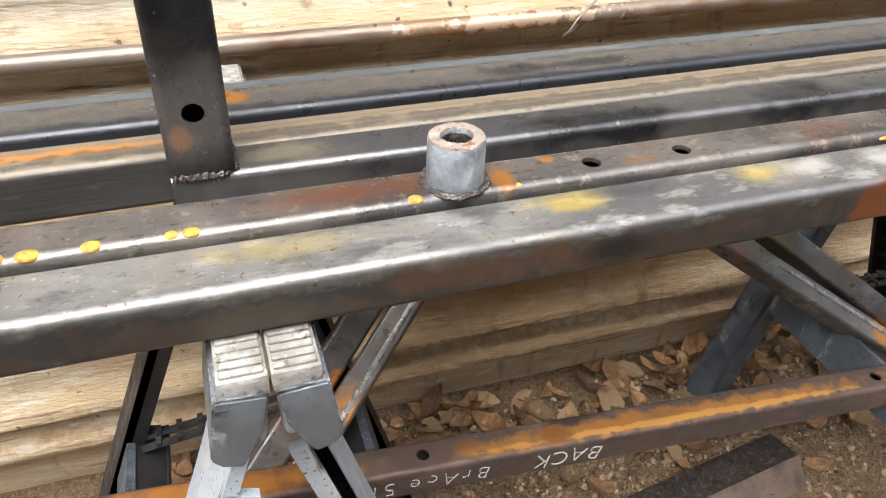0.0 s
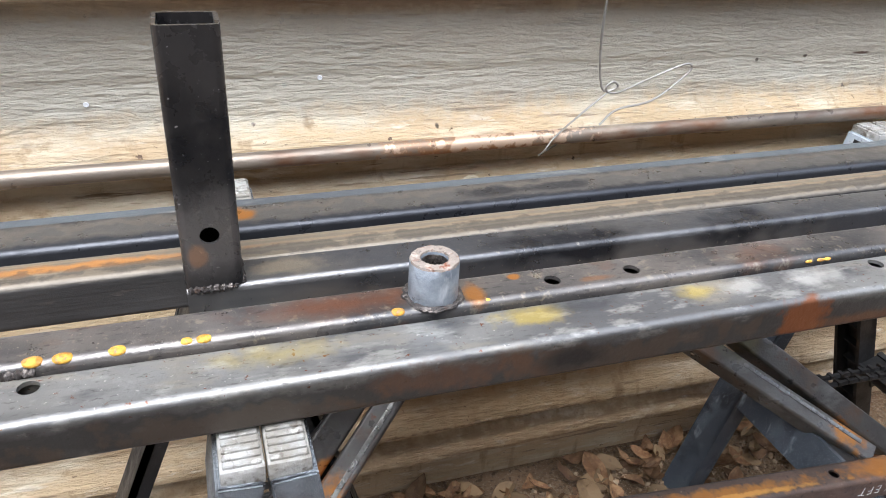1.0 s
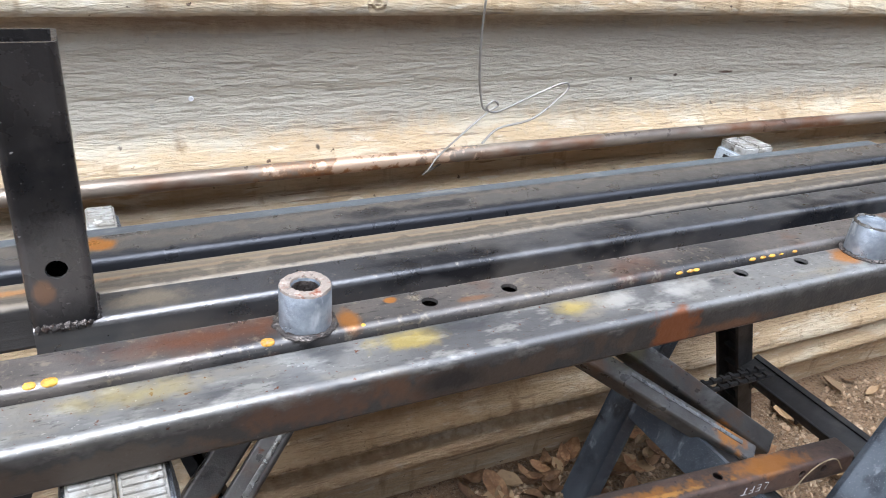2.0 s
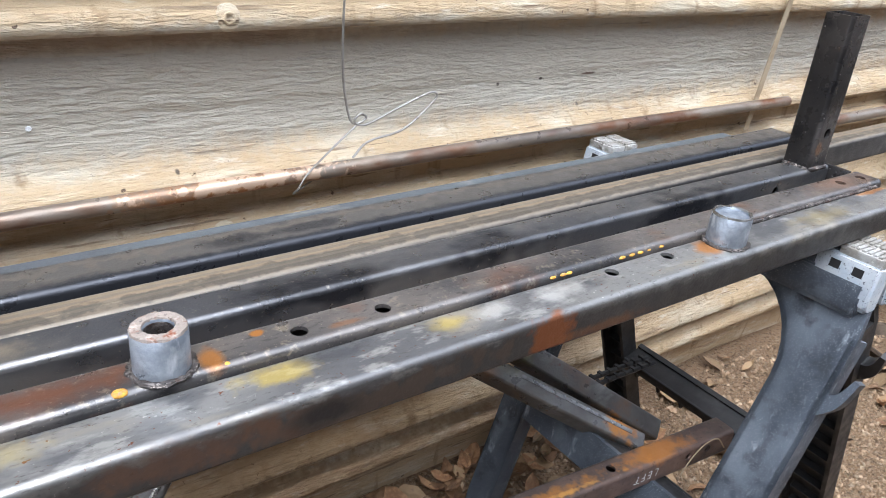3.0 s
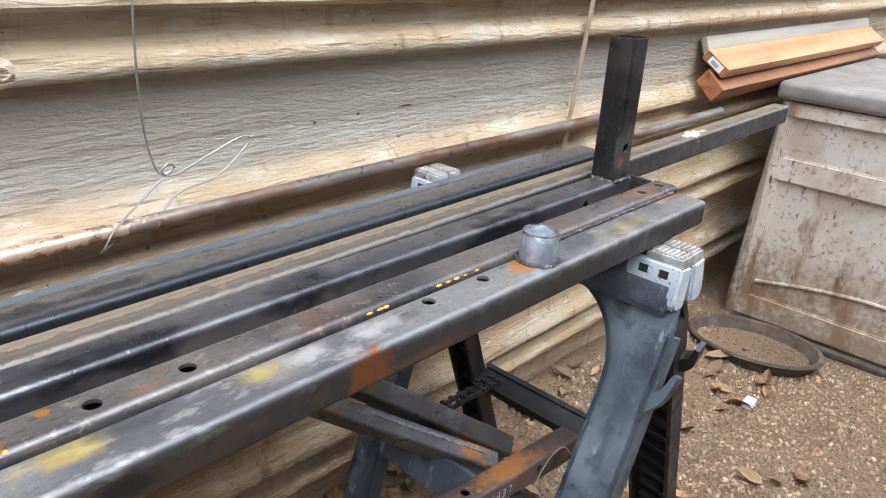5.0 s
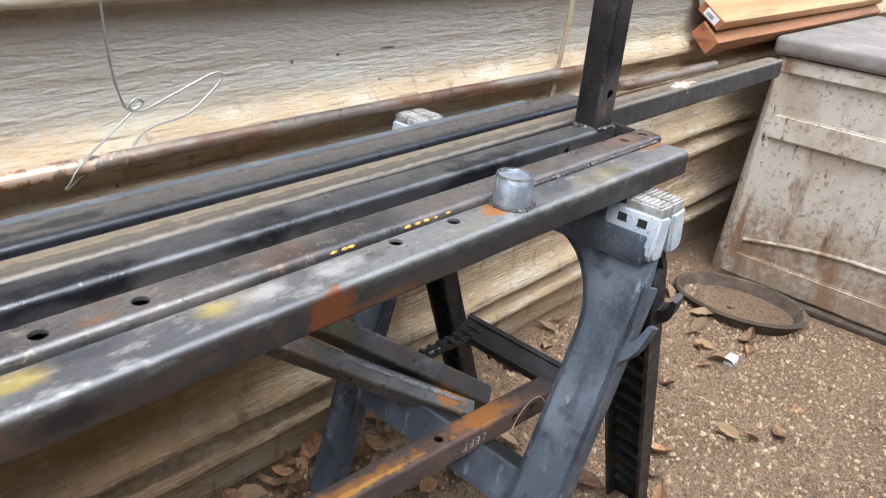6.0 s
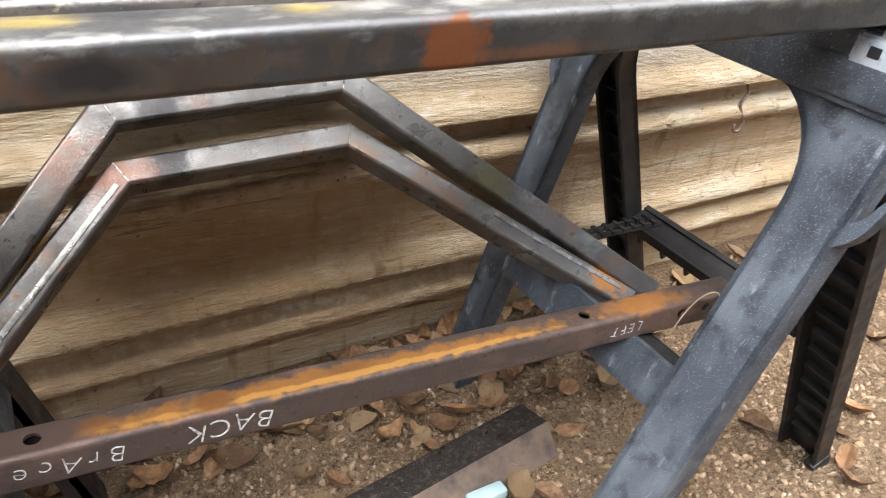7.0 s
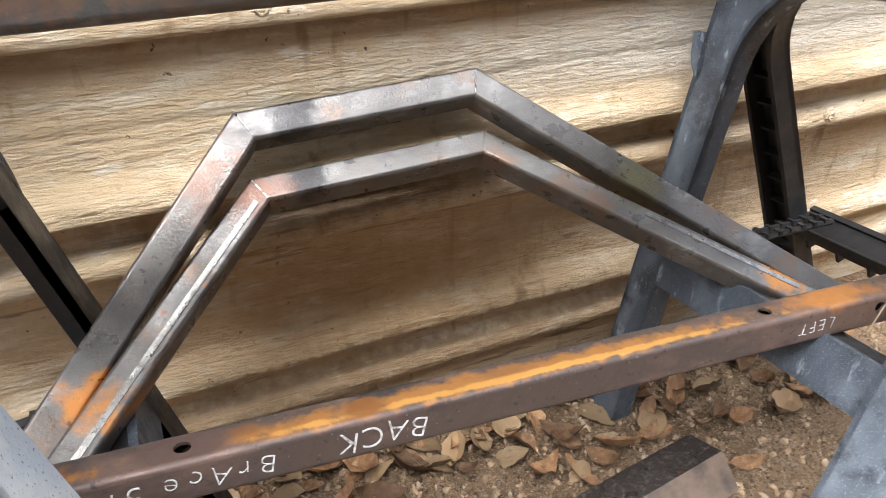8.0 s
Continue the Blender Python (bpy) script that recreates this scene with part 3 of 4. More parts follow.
def make_wall():
    bm = bmesh.new()
    prof = wall_profile()
    xs = np.arange(-2.6, 5.6, 0.08)
    cols = []
    for x in xs:
        col = [bm.verts.new((x, y - LEAN_IN * (z - 0.3) + 0.004 * noise.noise((x * 1.3, z * 5, 0)), z + 0.004 * noise.noise((x * 0.8, 7, z * 0.5)))) for z, y in prof]
        col += [bm.verts.new((x, wall_face(prof[-1][0]) + 0.03, prof[-1][0])), bm.verts.new((x, wall_face(-0.05) + 0.03, -0.05))]
        cols.append(col)
    n = len(cols[0])
    for c0, c1 in zip(cols, cols[1:]):
        for k in range(n):
            bm.faces.new((c0[k], c1[k], c1[(k + 1) % n], c0[(k + 1) % n]))
    bm.faces.new(cols[0])
    bm.faces.new(cols[-1][::-1])
    wall = part("wall_north", bm, wall_paint, smooth=50)
    tagged(wall, "horizontally ribbed sheet fence with weathered brush-painted cream and grey paint", "wall", kind="structure")
    # screw heads with washers, holes of old fixings
    head = finish(lathe([(0.0005, -0.0035), (0.0045, -0.0045), (0.006, -0.0065), (0.0085, -0.0065), (0.010, -0.004), (0.014, -0.0035), (0.018, -0.001), (0.0195, 0.004)], 14), wall_paint, 40)
    for x, z in ((0.113, 1.197), (0.104, 0.866), (1.24, 0.530), (-0.42, 0.518)):
        ob = part("screw_head", head, None, wall, "paint-covered roofing screw with washer")
        ob.matrix_local = pose(x, wall_face(z) - RIB * 0.93, z, -90, 0, 0)
    dent = finish(lathe([(0.0004, -0.0015), (0.003, -0.002), (0.004, -0.0005)], 8), white_label, 40)
    for x, z in ((-0.14, 1.055), (-0.46, 1.03), (0.10, 0.507)):
        part("paint_fleck", dent, None, wall, "white paint fleck", at=pose(x, wall_face(z) - 0.001, z, -90, 0, 0))


make_wall()

# unseen wall added behind the camera; it blocks low light from the front
blocker = part("light_blocker", boxed((-4.0, -1.35, -0.05), (6.5, -1.2, 2.7)), blocker_brown)
tagged(blocker, "unseen dark brown wall added behind the camera to block low light", "wall", kind="structure")

# ---- welded twin beam on the two sawhorses ----
TOP = 0.996
beam = thing("twin_beam", "twin grey steel tubes welded together across two sawhorses", "steel beam")
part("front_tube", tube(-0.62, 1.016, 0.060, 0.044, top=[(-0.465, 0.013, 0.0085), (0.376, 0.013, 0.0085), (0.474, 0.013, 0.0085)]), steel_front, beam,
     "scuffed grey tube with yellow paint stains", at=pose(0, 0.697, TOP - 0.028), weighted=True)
part("rear_tube", tube(-0.62, 1.030, 0.049, 0.048, top=[(0.0, -0.003, 0.0085), (0.09, -0.003, 0.0085), (0.945, 0.0, 0.0085), (1.005, 0.0, 0.0085)]), steel_rear, beam,
     "brown-grey tube with drilled holes", at=pose(0, 0.753, TOP - 0.022), weighted=True)


def collar(x, y, z, h, r, bore, worn_or_glint):
    """A pipe collar standing on its cut end, welded at the foot."""
    rng = random.Random(int(x * 100))
    c = part("collar", lathe([(bore, 0.001), (bore, h - 0.001), (bore + 0.001, h), (r - 0.0015, h), (r - 0.0003, h - 0.0015), (r, 0.004), (r, 0.0)], 40), zinc, beam, "galvanised pipe collar standing upright", at=pose(x, y, z), smooth=50)
    # the cut rim is uneven
    bm = lathe([(bore + 0.0002, h - 0.001), (bore + 0.0008, h + 0.0010), ((bore + r) / 2, h + 0.0014), (r - 0.0012, h + 0.0010), (r - 0.0004, h - 0.0012)], 40)
    for v in bm.verts:
        k = 1 + rng.uniform(-0.018, 0.018)
        v.co = Vector((v.co.x * k, v.co.y * k, v.co.z + rng.uniform(-0.0005, 0.0006)))
    part("rim", bm, rusty_rim if worn_or_glint else steel_bright, c, "rusty cut rim" if worn_or_glint else "bright cut rim", smooth=30)
    part("bore_floor", lathe([(0.0005, h - 0.022 if worn_or_glint else h - 0.004), (bore + 0.0005, h - 0.020 if worn_or_glint else h - 0.003)], 28), weld_steel if worn_or_glint else zinc, c, "dusty metal inside the collar")
    # dark sleeve over the zinc bore, in place of the shade inside
    part("bore_wall", lathe([(bore - 0.0006, 0.002), (bore - 0.0006, h - 0.003)], 28), weld_steel, c, "dark lining added as the shade inside the collar")
    n = 64
    pts = [((r + 0.0008 + rng.uniform(0, 0.0026)) * math.cos(2 * math.pi * k / n), (r + 0.0008 + rng.uniform(0, 0.0026)) * math.sin(2 * math.pi * k / n), 0.0012) for k in range(n)]
    part("weld", rope(pts, [rng.uniform(0.0024, 0.0044) for _ in range(n)], 8, 0.7, True), weld_steel, c, "lumpy weld round the foot")


collar(-0.124, 0.752, TOP + 0.001, 0.041, 0.0238, 0.0128, True)
collar(0.580, 0.703, TOP - 0.006, 0.041, 0.0258, 0.0212, False)

# yellow dabs and tack welds along the seam
dab_rng = random.Random(5)
for x, r in ((-0.464, 0.0092), (-0.442, 0.0092), (-0.401, 0.0084), (-0.347, 0.0066), (-0.333, 0.0078), (-0.163, 0.0078), (-0.075, 0.0050)):
    bm = bmesh.new()
    bmesh.ops.create_icosphere(bm, subdivisions=2, radius=r, matrix=Matrix.Translation((x, 0.7345, TOP)) @ Matrix.Diagonal((1.0, 0.72, 0.40, 1)))
    part("paint_dab", bm, dab_paint, beam, "orange-yellow paint dab")
for x in (0.300, 0.316, 0.325, 0.413, 0.43, 0.445, 0.461, 0.484):
    bm = bmesh.new()
    bmesh.ops.create_icosphere(bm, subdivisions=2, radius=dab_rng.uniform(0.0035, 0.005), matrix=Matrix.Translation((x, 0.7305, TOP - 0.004)) @ Matrix.Diagonal((1.3, 0.9, 0.5, 1)))
    part("paint_dab", bm, dab_paint, beam, "orange-yellow paint dab")
part("weld", bead((0.60, 0.7275, TOP - 0.006), (1.015, 0.7275, TOP - 0.006), 0.0035), weld_steel, beam)
part("weld", bead((-0.50, 0.7275, TOP - 0.006), (-0.462, 0.7275, TOP - 0.005), 0.0045, rng=random.Random(9)), weld_steel, beam, "rough grey weld")

# ---- rail with two upright posts ----
frame_rail = thing("post_rail", "dark steel rail with a square post at each end", "steel frame")
part("rail", tube(-0.345, 1.020, 0.050, 0.048, front=[(0.87, 0.0, 0.008)]), steel_smooth, frame_rail, "smooth dark blue-grey tube", at=pose(0, 0.840, TOP - 0.024), weighted=True)


# local x runs up the post; the "top" face turns to the front, or to the side
up_front = Matrix(((0, -1, 0, 0), (0, 0, -1, 0), (1, 0, 0, 0), (0, 0, 0, 1)))
p1 = part("post", tube(0, 0.243, 0.053, 0.050, top=[(0.055, 0.0, 0.0088)]), steel_post, frame_rail, "blackish square tube post with an open top")
p1.matrix_local = pose(-0.319, 0.840, TOP) @ up_front
p2 = part("post", tube(0, 0.250, 0.052, 0.050, top=[(0.060, 0.0, 0.0088)]), steel_post, frame_rail, "blackish square tube post with an open top")
p2.matrix_local = pose(0.983, 0.842, TOP) @ up_front
for a, b in (((-0.343, 0.8155, TOP - 0.001), (-0.298, 0.8155, TOP - 0.001)), ((-0.294, 0.818, TOP), (-0.294, 0.862, TOP)), ((0.960, 0.8165, TOP), (1.007, 0.8165, TOP)), ((0.956, 0.82, TOP), (0.956, 0.865, TOP))):
    part("weld", bead(a, b, 0.0042, rng=random.Random(int(a[0] * 1000))), weld_steel, frame_rail, "rippled weld")

part("end_plate", boxed((1.022, 0.780, TOP - 0.048), (1.030, 0.866, TOP), 0.001), steel_post, frame_rail, "dark plate across the rail end")

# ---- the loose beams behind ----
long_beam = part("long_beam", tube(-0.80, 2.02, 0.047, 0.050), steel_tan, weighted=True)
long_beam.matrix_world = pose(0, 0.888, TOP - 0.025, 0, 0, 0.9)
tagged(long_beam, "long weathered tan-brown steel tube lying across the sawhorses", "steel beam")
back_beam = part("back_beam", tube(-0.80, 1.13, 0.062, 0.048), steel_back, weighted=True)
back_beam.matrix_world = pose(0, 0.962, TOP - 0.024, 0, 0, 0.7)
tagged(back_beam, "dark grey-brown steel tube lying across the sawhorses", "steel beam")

# added tube, stands in for sky reflected on the back beam's rear edge
sheen_bar = part("blue_bar", tube(-0.80, 1.02, 0.026, 0.044, 0.004, 0.003), sheen_blue, weighted=True)
sheen_bar.matrix_world = pose(0, 1.009, TOP - 0.029, 0, 0, 0.8)
tagged(sheen_bar, "narrow blue-grey tube added as the sky sheen on the back beam's rear edge", "steel beam")

# ---- pipe along the wall ----
pipe = part("pipe", rod([(x, 1.212 + 0.006 * math.sin(x), 0.957 + 0.003 * math.sin(2 * x)) for x in np.arange(-1.1, 1.62, 0.08)], 0.0125, 16), pipe_steel)
tagged(pipe, "thin rusty steel pipe resting along the ribbed fence", "pipe")
pipe2 = part("pipe", rod([(1.56, 1.137, 0.925), (1.638, 1.14, 0.919), (2.141, 1.14, 0.919)], 0.014, 14), pipe_steel)
tagged(pipe2, "short brown rounded pole lying beside the fence", "pipe")

# ---- sawhorses ----
def build_sawhorse(x, y, height, half, leaves, label, pale, back=((0, 0, 0.092), (0, 0, 0.092))):
    """leaves: for the left and right leaf the slopes, the shift of the legs along y, and the tray's height; back: shift, taper and width of the rear legs."""
    horse = thing("sawhorse", label, "sawhorse", "sawhorses under the beams", at=pose(x, y, 0))
    for sg, (k_front, k_back, dy, tray_z, tuck), (back_dy, back_tuck, back_w) in zip((-1, 1), leaves, back):
        slope = math.atan((k_front + k_back) / 2)
        drop = math.cos(slope)
        # frame of a leaf: origin at the hinge, z up along the leaf
        base = pose(0, 0, height - 0.012) @ Matrix.Rotation(-sg * slope, 4, "Y") @ pose(sg * 0.002, 0, 0)
        cap_base = pose(0, 0, height - 0.012) @ Matrix.Rotation(-sg * slope * (0.22 if pale else 0.40), 4, "Y") @ pose(sg * 0.001, 0, 0)
        outer = sg == -1
        bar_mat = plastic_pale if pale else plastic_blue
        bm = bmesh.new()
        box(bm, (min(0, sg * 0.034), -half + 0.01, -0.070 if pale else -0.098), (max(0, sg * 0.034), half - 0.01, -0.004), 0.006)
        part("top_bar", bm, bar_mat, horse, "speckled moulded top bar", at=cap_base)
        for e in (-1, 1):
            # ridged pad at each end, level with the top
            lo, hi = (-half + 0.000, -half + 0.064) if e < 0 else (half - 0.064, half - 0.000)
            pad = part("pad", boxed((min(sg * 0.0008, sg * 0.036), lo, height - 0.022), (max(sg * 0.0008, sg * 0.036), hi, height - 0.004), 0.0018), wood_pad, horse, "dirty cream ridged pad")
            for k in range(7):
                c = e * (half - 0.0065 - 0.0085 * k)
                part("ridge", boxed((min(sg * 0.003, sg * 0.0335), c - 0.0031, height - 0.006), (max(sg * 0.003, sg * 0.0335), c + 0.0031, height - 0.0008), 0.0010, 1), wood_pad, pad)
            lo, hi = (-half - 0.004, -half + 0.092) if e < 0 else (half - 0.092, half + 0.004)
            bm = bmesh.new()
            inner, outer_x, low = 0.0006 * sg, sg * 0.0385, -0.074 if pale else -0.086
            if pale:
                # the two caps close together above and part below in a notch
                prism(bm, [(inner, lo, -0.008), (outer_x, lo, -0.008), (sg * 0.043, lo, low + 0.008), (sg * 0.036, lo, low), (sg * 0.020, lo, low - 0.004), (inner + sg * 0.004, lo, -0.044)], (0, hi - lo, 0))
            else:
                prism(bm, [(inner, lo, -0.008), (outer_x, lo, -0.008), (sg * 0.041, lo, low + 0.020), (sg * 0.036, lo, low + 0.006), (sg * 0.026, lo, low), (inner, lo, low + 0.004)], (0, hi - lo, 0))
            bmesh.ops.bevel(bm, geom=list(bm.edges), offset=0.0018 if pale else 0.0045, segments=2, affect="EDGES")
            sock = part("pad_socket", bm, plastic_speckled if pale else plastic_pale, horse, "pale scuffed end cap", at=cap_base)
            for k in range(2):
                c = (lo + 0.030 + 0.036 * k) if e < 0 else (hi - 0.030 - 0.036 * k)
                part("slot", boxed((min(sg * 0.0370, sg * 0.0396), c - 0.009, -0.034), (max(sg * 0.0370, sg * 0.0396), c + 0.007, -0.020)), plastic_black, sock, "dark square slot")
            if not pale:
                a, c = (lo + 0.012, hi + 0.06) if e < 0 else (lo - 0.06, hi - 0.012)
                bm = bmesh.new()
                prism(bm, [(sg * 0.030, a, -0.040), (sg * 0.0415, a, -0.040), (sg * 0.0445, a, low + 0.018), (sg * 0.038, a, low - 0.004), (sg * 0.020, a, low - 0.008)], (0, c - a, 0))
                bmesh.ops.bevel(bm, geom=list(bm.edges), offset=0.003, segments=2, affect="EDGES")
                part("skirt", bm, plastic_blue, sock, "speckled dark blue skirt below the cap")
            lip = 0.030 if pale else 0.042
            shoulder = 0.05 if pale else 0.12
            leg_slope = math.atan(k_front if e < 0 else k_back)
            length = (height - 0.012) / math.cos(leg_slope)
            leg_base = pose(0, 0, height - 0.012) @ Matrix.Rotation(-sg * leg_slope, 4, "Y") @ pose(sg * 0.002, 0, 0)
            # leg with a curved inner shoulder, channel-shaped
            o0, o1 = (half - 0.010, half - 0.010 - tuck) if e < 0 or pale else (half - 0.010 + back_dy, half - 0.010 + back_dy - back_tuck)
            i0, i1 = (o0 - 0.092, o1 - 0.092) if e < 0 or pale else (o0 - back_w, o1 - back_w)
            pts = [(e * (o0 - 0.01), 0.05), (e * o0, 0.13), (e * o1, length), (e * i1, length), (e * (i0 + (i1 - i0) * 0.5), 0.50)]
            for k in range(9):
                a = math.pi / 2 * k / 8
                pts.append((e * (i0 - shoulder * (1 - math.cos(a))), 0.24 - 0.145 * math.sin(a)))
            pts.append((e * (i0 - shoulder), 0.05))
            mat = (plastic_pale if e < 0 else plastic_black) if pale else (plastic_blue if outer else plastic_black)
            bm = bmesh.new()
            prism(bm, [(0, s + dy, -u) for s, u in pts], (-sg * 0.012, 0, 0))
            leg = part("leg", bm, mat, horse, "flared plastic leg" if outer else "dark hollow plastic leg with moulded rungs", at=leg_base)
            bm = bmesh.new()
            prism(bm, [(0, e * o0 + dy, -0.13), (0, e * (o0 - 0.009) + dy, -0.13), (0, e * (o1 - 0.009) + dy, -length + 0.004), (0, e * o1 + dy, -length + 0.004)], (-sg * lip, 0, 0))
            part("flange", bm, mat, leg)
            edge = [(i1, length - 0.004), (i0 + (i1 - i0) * 0.5, 0.50)] + [(abs(s), u) for s, u in pts[5:14]]
            inside = []
            for k, (s, u) in enumerate(edge):
                a = math.pi / 2 * max(0, k - 2) / 8
                inside.append((s + 0.009 * math.cos(a), u - 0.009 * math.sin(a)))
            if not pale or e > 0:
                bm = bmesh.new()
                prism(bm, [(0, e * s + dy, -u) for s, u in edge + inside[::-1]], (-sg * lip, 0, 0))
                part("flange", bm, mat, leg)
            for k in range(13):
                u = 0.27 + k * 0.054
                if u > length - 0.04:
                    break
                f = (u - 0.13) / (length - 0.13)
                a, b = sorted((e * (i0 + (i1 - i0) * f + 0.014) + dy, e * (o0 + (o1 - o0) * f - 0.012) + dy))
                part("rung", boxed((min(-sg * 0.011, -sg * 0.028), a, -u - 0.0025), (max(-sg * 0.011, -sg * 0.028), b, -u + 0.0025)), mat, leg)
            # cable hook on the outer edge
            if not pale or e > 0:
                low_side = smooth_path([(0, e * (o0 - 0.014), -0.268), (0, e * (o0 + 0.004), -0.254), (0, e * (o0 + 0.021), -0.230), (0, e * (o0 + 0.032), -0.186)], 4)
                top_side = smooth_path([(0, e * (o0 + 0.023), -0.184), (0, e * (o0 + 0.012), -0.212), (0, e * (o0 - 0.002), -0.224), (0, e * (o0 - 0.014), -0.222)], 4)
                ring = [(0, p.y + dy, p.z) for p in low_side + top_side]
                bm = bmesh.new()
                prism(bm, ring, (-sg * 0.024, 0, 0))
                part("hook", bm, mat if pale else (plastic_blue if outer else plastic_black), leg, "moulded cable hook")
            a, b = sorted((e * (o1 + 0.004) + dy, e * (o1 - 0.020) + dy))
            part("foot", boxed((min(0.003 * sg, -sg * 0.048), a, -length), (max(0.003 * sg, -sg * 0.048), b, -length + 0.035), 0.002), mat, leg)
        # cross panel and tray between the legs
        u = (height - 0.012 - tray_z) / drop
        w = half - 0.06
        w0 = w if pale or outer else w - 0.085
        bm = bmesh.new()
        prism(bm, [(0, -w0 + dy, -u), (0, w + dy, -u), (0, w + dy, -u - 0.078), (0, -w0 + dy, -u - 0.078)], (-sg * 0.012, 0, 0))
        tray = part("cross_panel", bm, plastic_blue if outer or pale else plastic_black, horse, "scratched cross panel", at=base)
        part("tray", boxed((min(-sg * 0.012, -sg * 0.060), -w0 + dy, -u - 0.012), (max(-sg * 0.012, -sg * 0.060), w + dy, -u - 0.004), 0.002), plastic_black, tray)
        part("lip", boxed((min(-sg * 0.056, -sg * 0.062), -w0 + dy, -u - 0.030), (max(-sg * 0.056, -sg * 0.062), w + dy, -u - 0.002), 0.002), plastic_black, tray)
        for k in range(6):
            yy = -w0 + 0.03 + (w + w0 - 0.06) * k / 5 + dy
            part("rib", boxed((min(-sg * 0.012, -sg * 0.056), yy - 0.003, -u - 0.055), (max(-sg * 0.012, -sg * 0.056), yy + 0.003, -u - 0.012)), plastic_black, tray)
    # toothed folding link between the two trays
    (_, ka, _, za, _), (_, kb, _, zb, _) = leaves
    a, b = Vector((-ka * (height - za) + 0.03, 0.17, za - 0.004)), Vector((kb * (height - zb) - 0.03, 0.17, zb + 0.010))
    for s in (-0.011, 0.011):
        ln = part("folding_link", rope([a + Vector((0, s, 0)), (a + b) / 2 + Vector((0, s, 0.004)), b + Vector((0, s, 0))], [0.006] * 3, 6), plastic_black, horse, "black hinged folding link")
        for k in range(9):
            p = a.lerp(b, 0.08 + 0.105 * k) + Vector((0, s, 0.006))
            part("tooth", boxed(p - Vector((0.004, 0.007, 0.003)), p + Vector((0.004, 0.007, 0.005))), plastic_black, ln)
    return horse


build_sawhorse(0.886, 0.915, 0.945, 0.300, ((0.38, 0.26, -0.02, 0.425, 0.015), (0.42, 0.34, 0.0, 0.410, 0.055)), "dark blue-black plastic folding sawhorse with pale ridged pads", False, ((0.039, -0.018, 0.073), (0.026, 0.008, 0.073)))
build_sawhorse(-0.296, 0.906, 0.945, 0.276, ((0.38, 0.40, 0.0, 0.42, 0.0), (0.28, 0.28, 0.04, 0.44, 0.0)), "paint-dusted plastic folding sawhorse with cream ridged pads", True)

# ---- bar lying on the trays, with chalked words ----
b0, b1 = Vector((-0.1075, 0.870, 0.505)), Vector((0.636, 0.8375, 0.471))
dx = (b1 - b0).normalized()
dy = Vector((0, 0, 1)).cross(dx).normalized()
dz = dx.cross(dy)
m3 = Matrix((dx, dy, dz)).transposed().to_4x4()
bar_pose = Matrix.Translation(b0 - dz * 0.025) @ m3
bar = part("brace_bar", tube(-0.40, 1.06, 0.050, 0.050, top=[(0.0, 0, 0.009), (0.745, 0, 0.009)], front=[(0.93, 0.006, 0.008), (0.985, 0.006, 0.008)]), steel_bar, weighted=True)
bar.matrix_world = bar_pose
tagged(bar, "rust-streaked brown square steel bar with white chalk lettering", "steel bar")


def letters(text, x, size, z, gap, tilt):
    """Hand-lettered chalk on the bar's front, upside down."""
    for k, ch in enumerate(text):
        cu = bpy.data.curves.new("lettering", "FONT")
        cu.body, cu.size, cu.extrude, cu.align_x, cu.align_y, cu.offset = ch, size, 0.0003, "CENTER", "CENTER", -0.0007
        tmp = new("lettering", cu)
        me = bpy.data.meshes.new_from_object(tmp)
        bpy.data.objects.remove(tmp)
        me.materials.clear()
        me.materials.append(white_chalk)
        ob = new("lettering", me)
        ob.parent = bar
        tagged(ob, "white chalk letter")
        rng = random.Random(k * 7 + int(size * 1000))
        ob.matrix_local = pose(x - k * gap, -0.0256, z + rng.uniform(-0.002, 0.002), 90, 0, 0) @ pose(0, 0, 0, 0, 0, 180 + tilt + rng.uniform(-12, 12))


letters("BACK", 0.246, 0.039, 0.001, 0.027, -12)
letters("BrAce", 0.080, 0.033, 0.000, 0.0240, -14)
letters("51", -0.050, 0.036, 0.0, 0.020, -8)
letters("LEFT", 0.842, 0.026, 0.001, 0.016, -5)

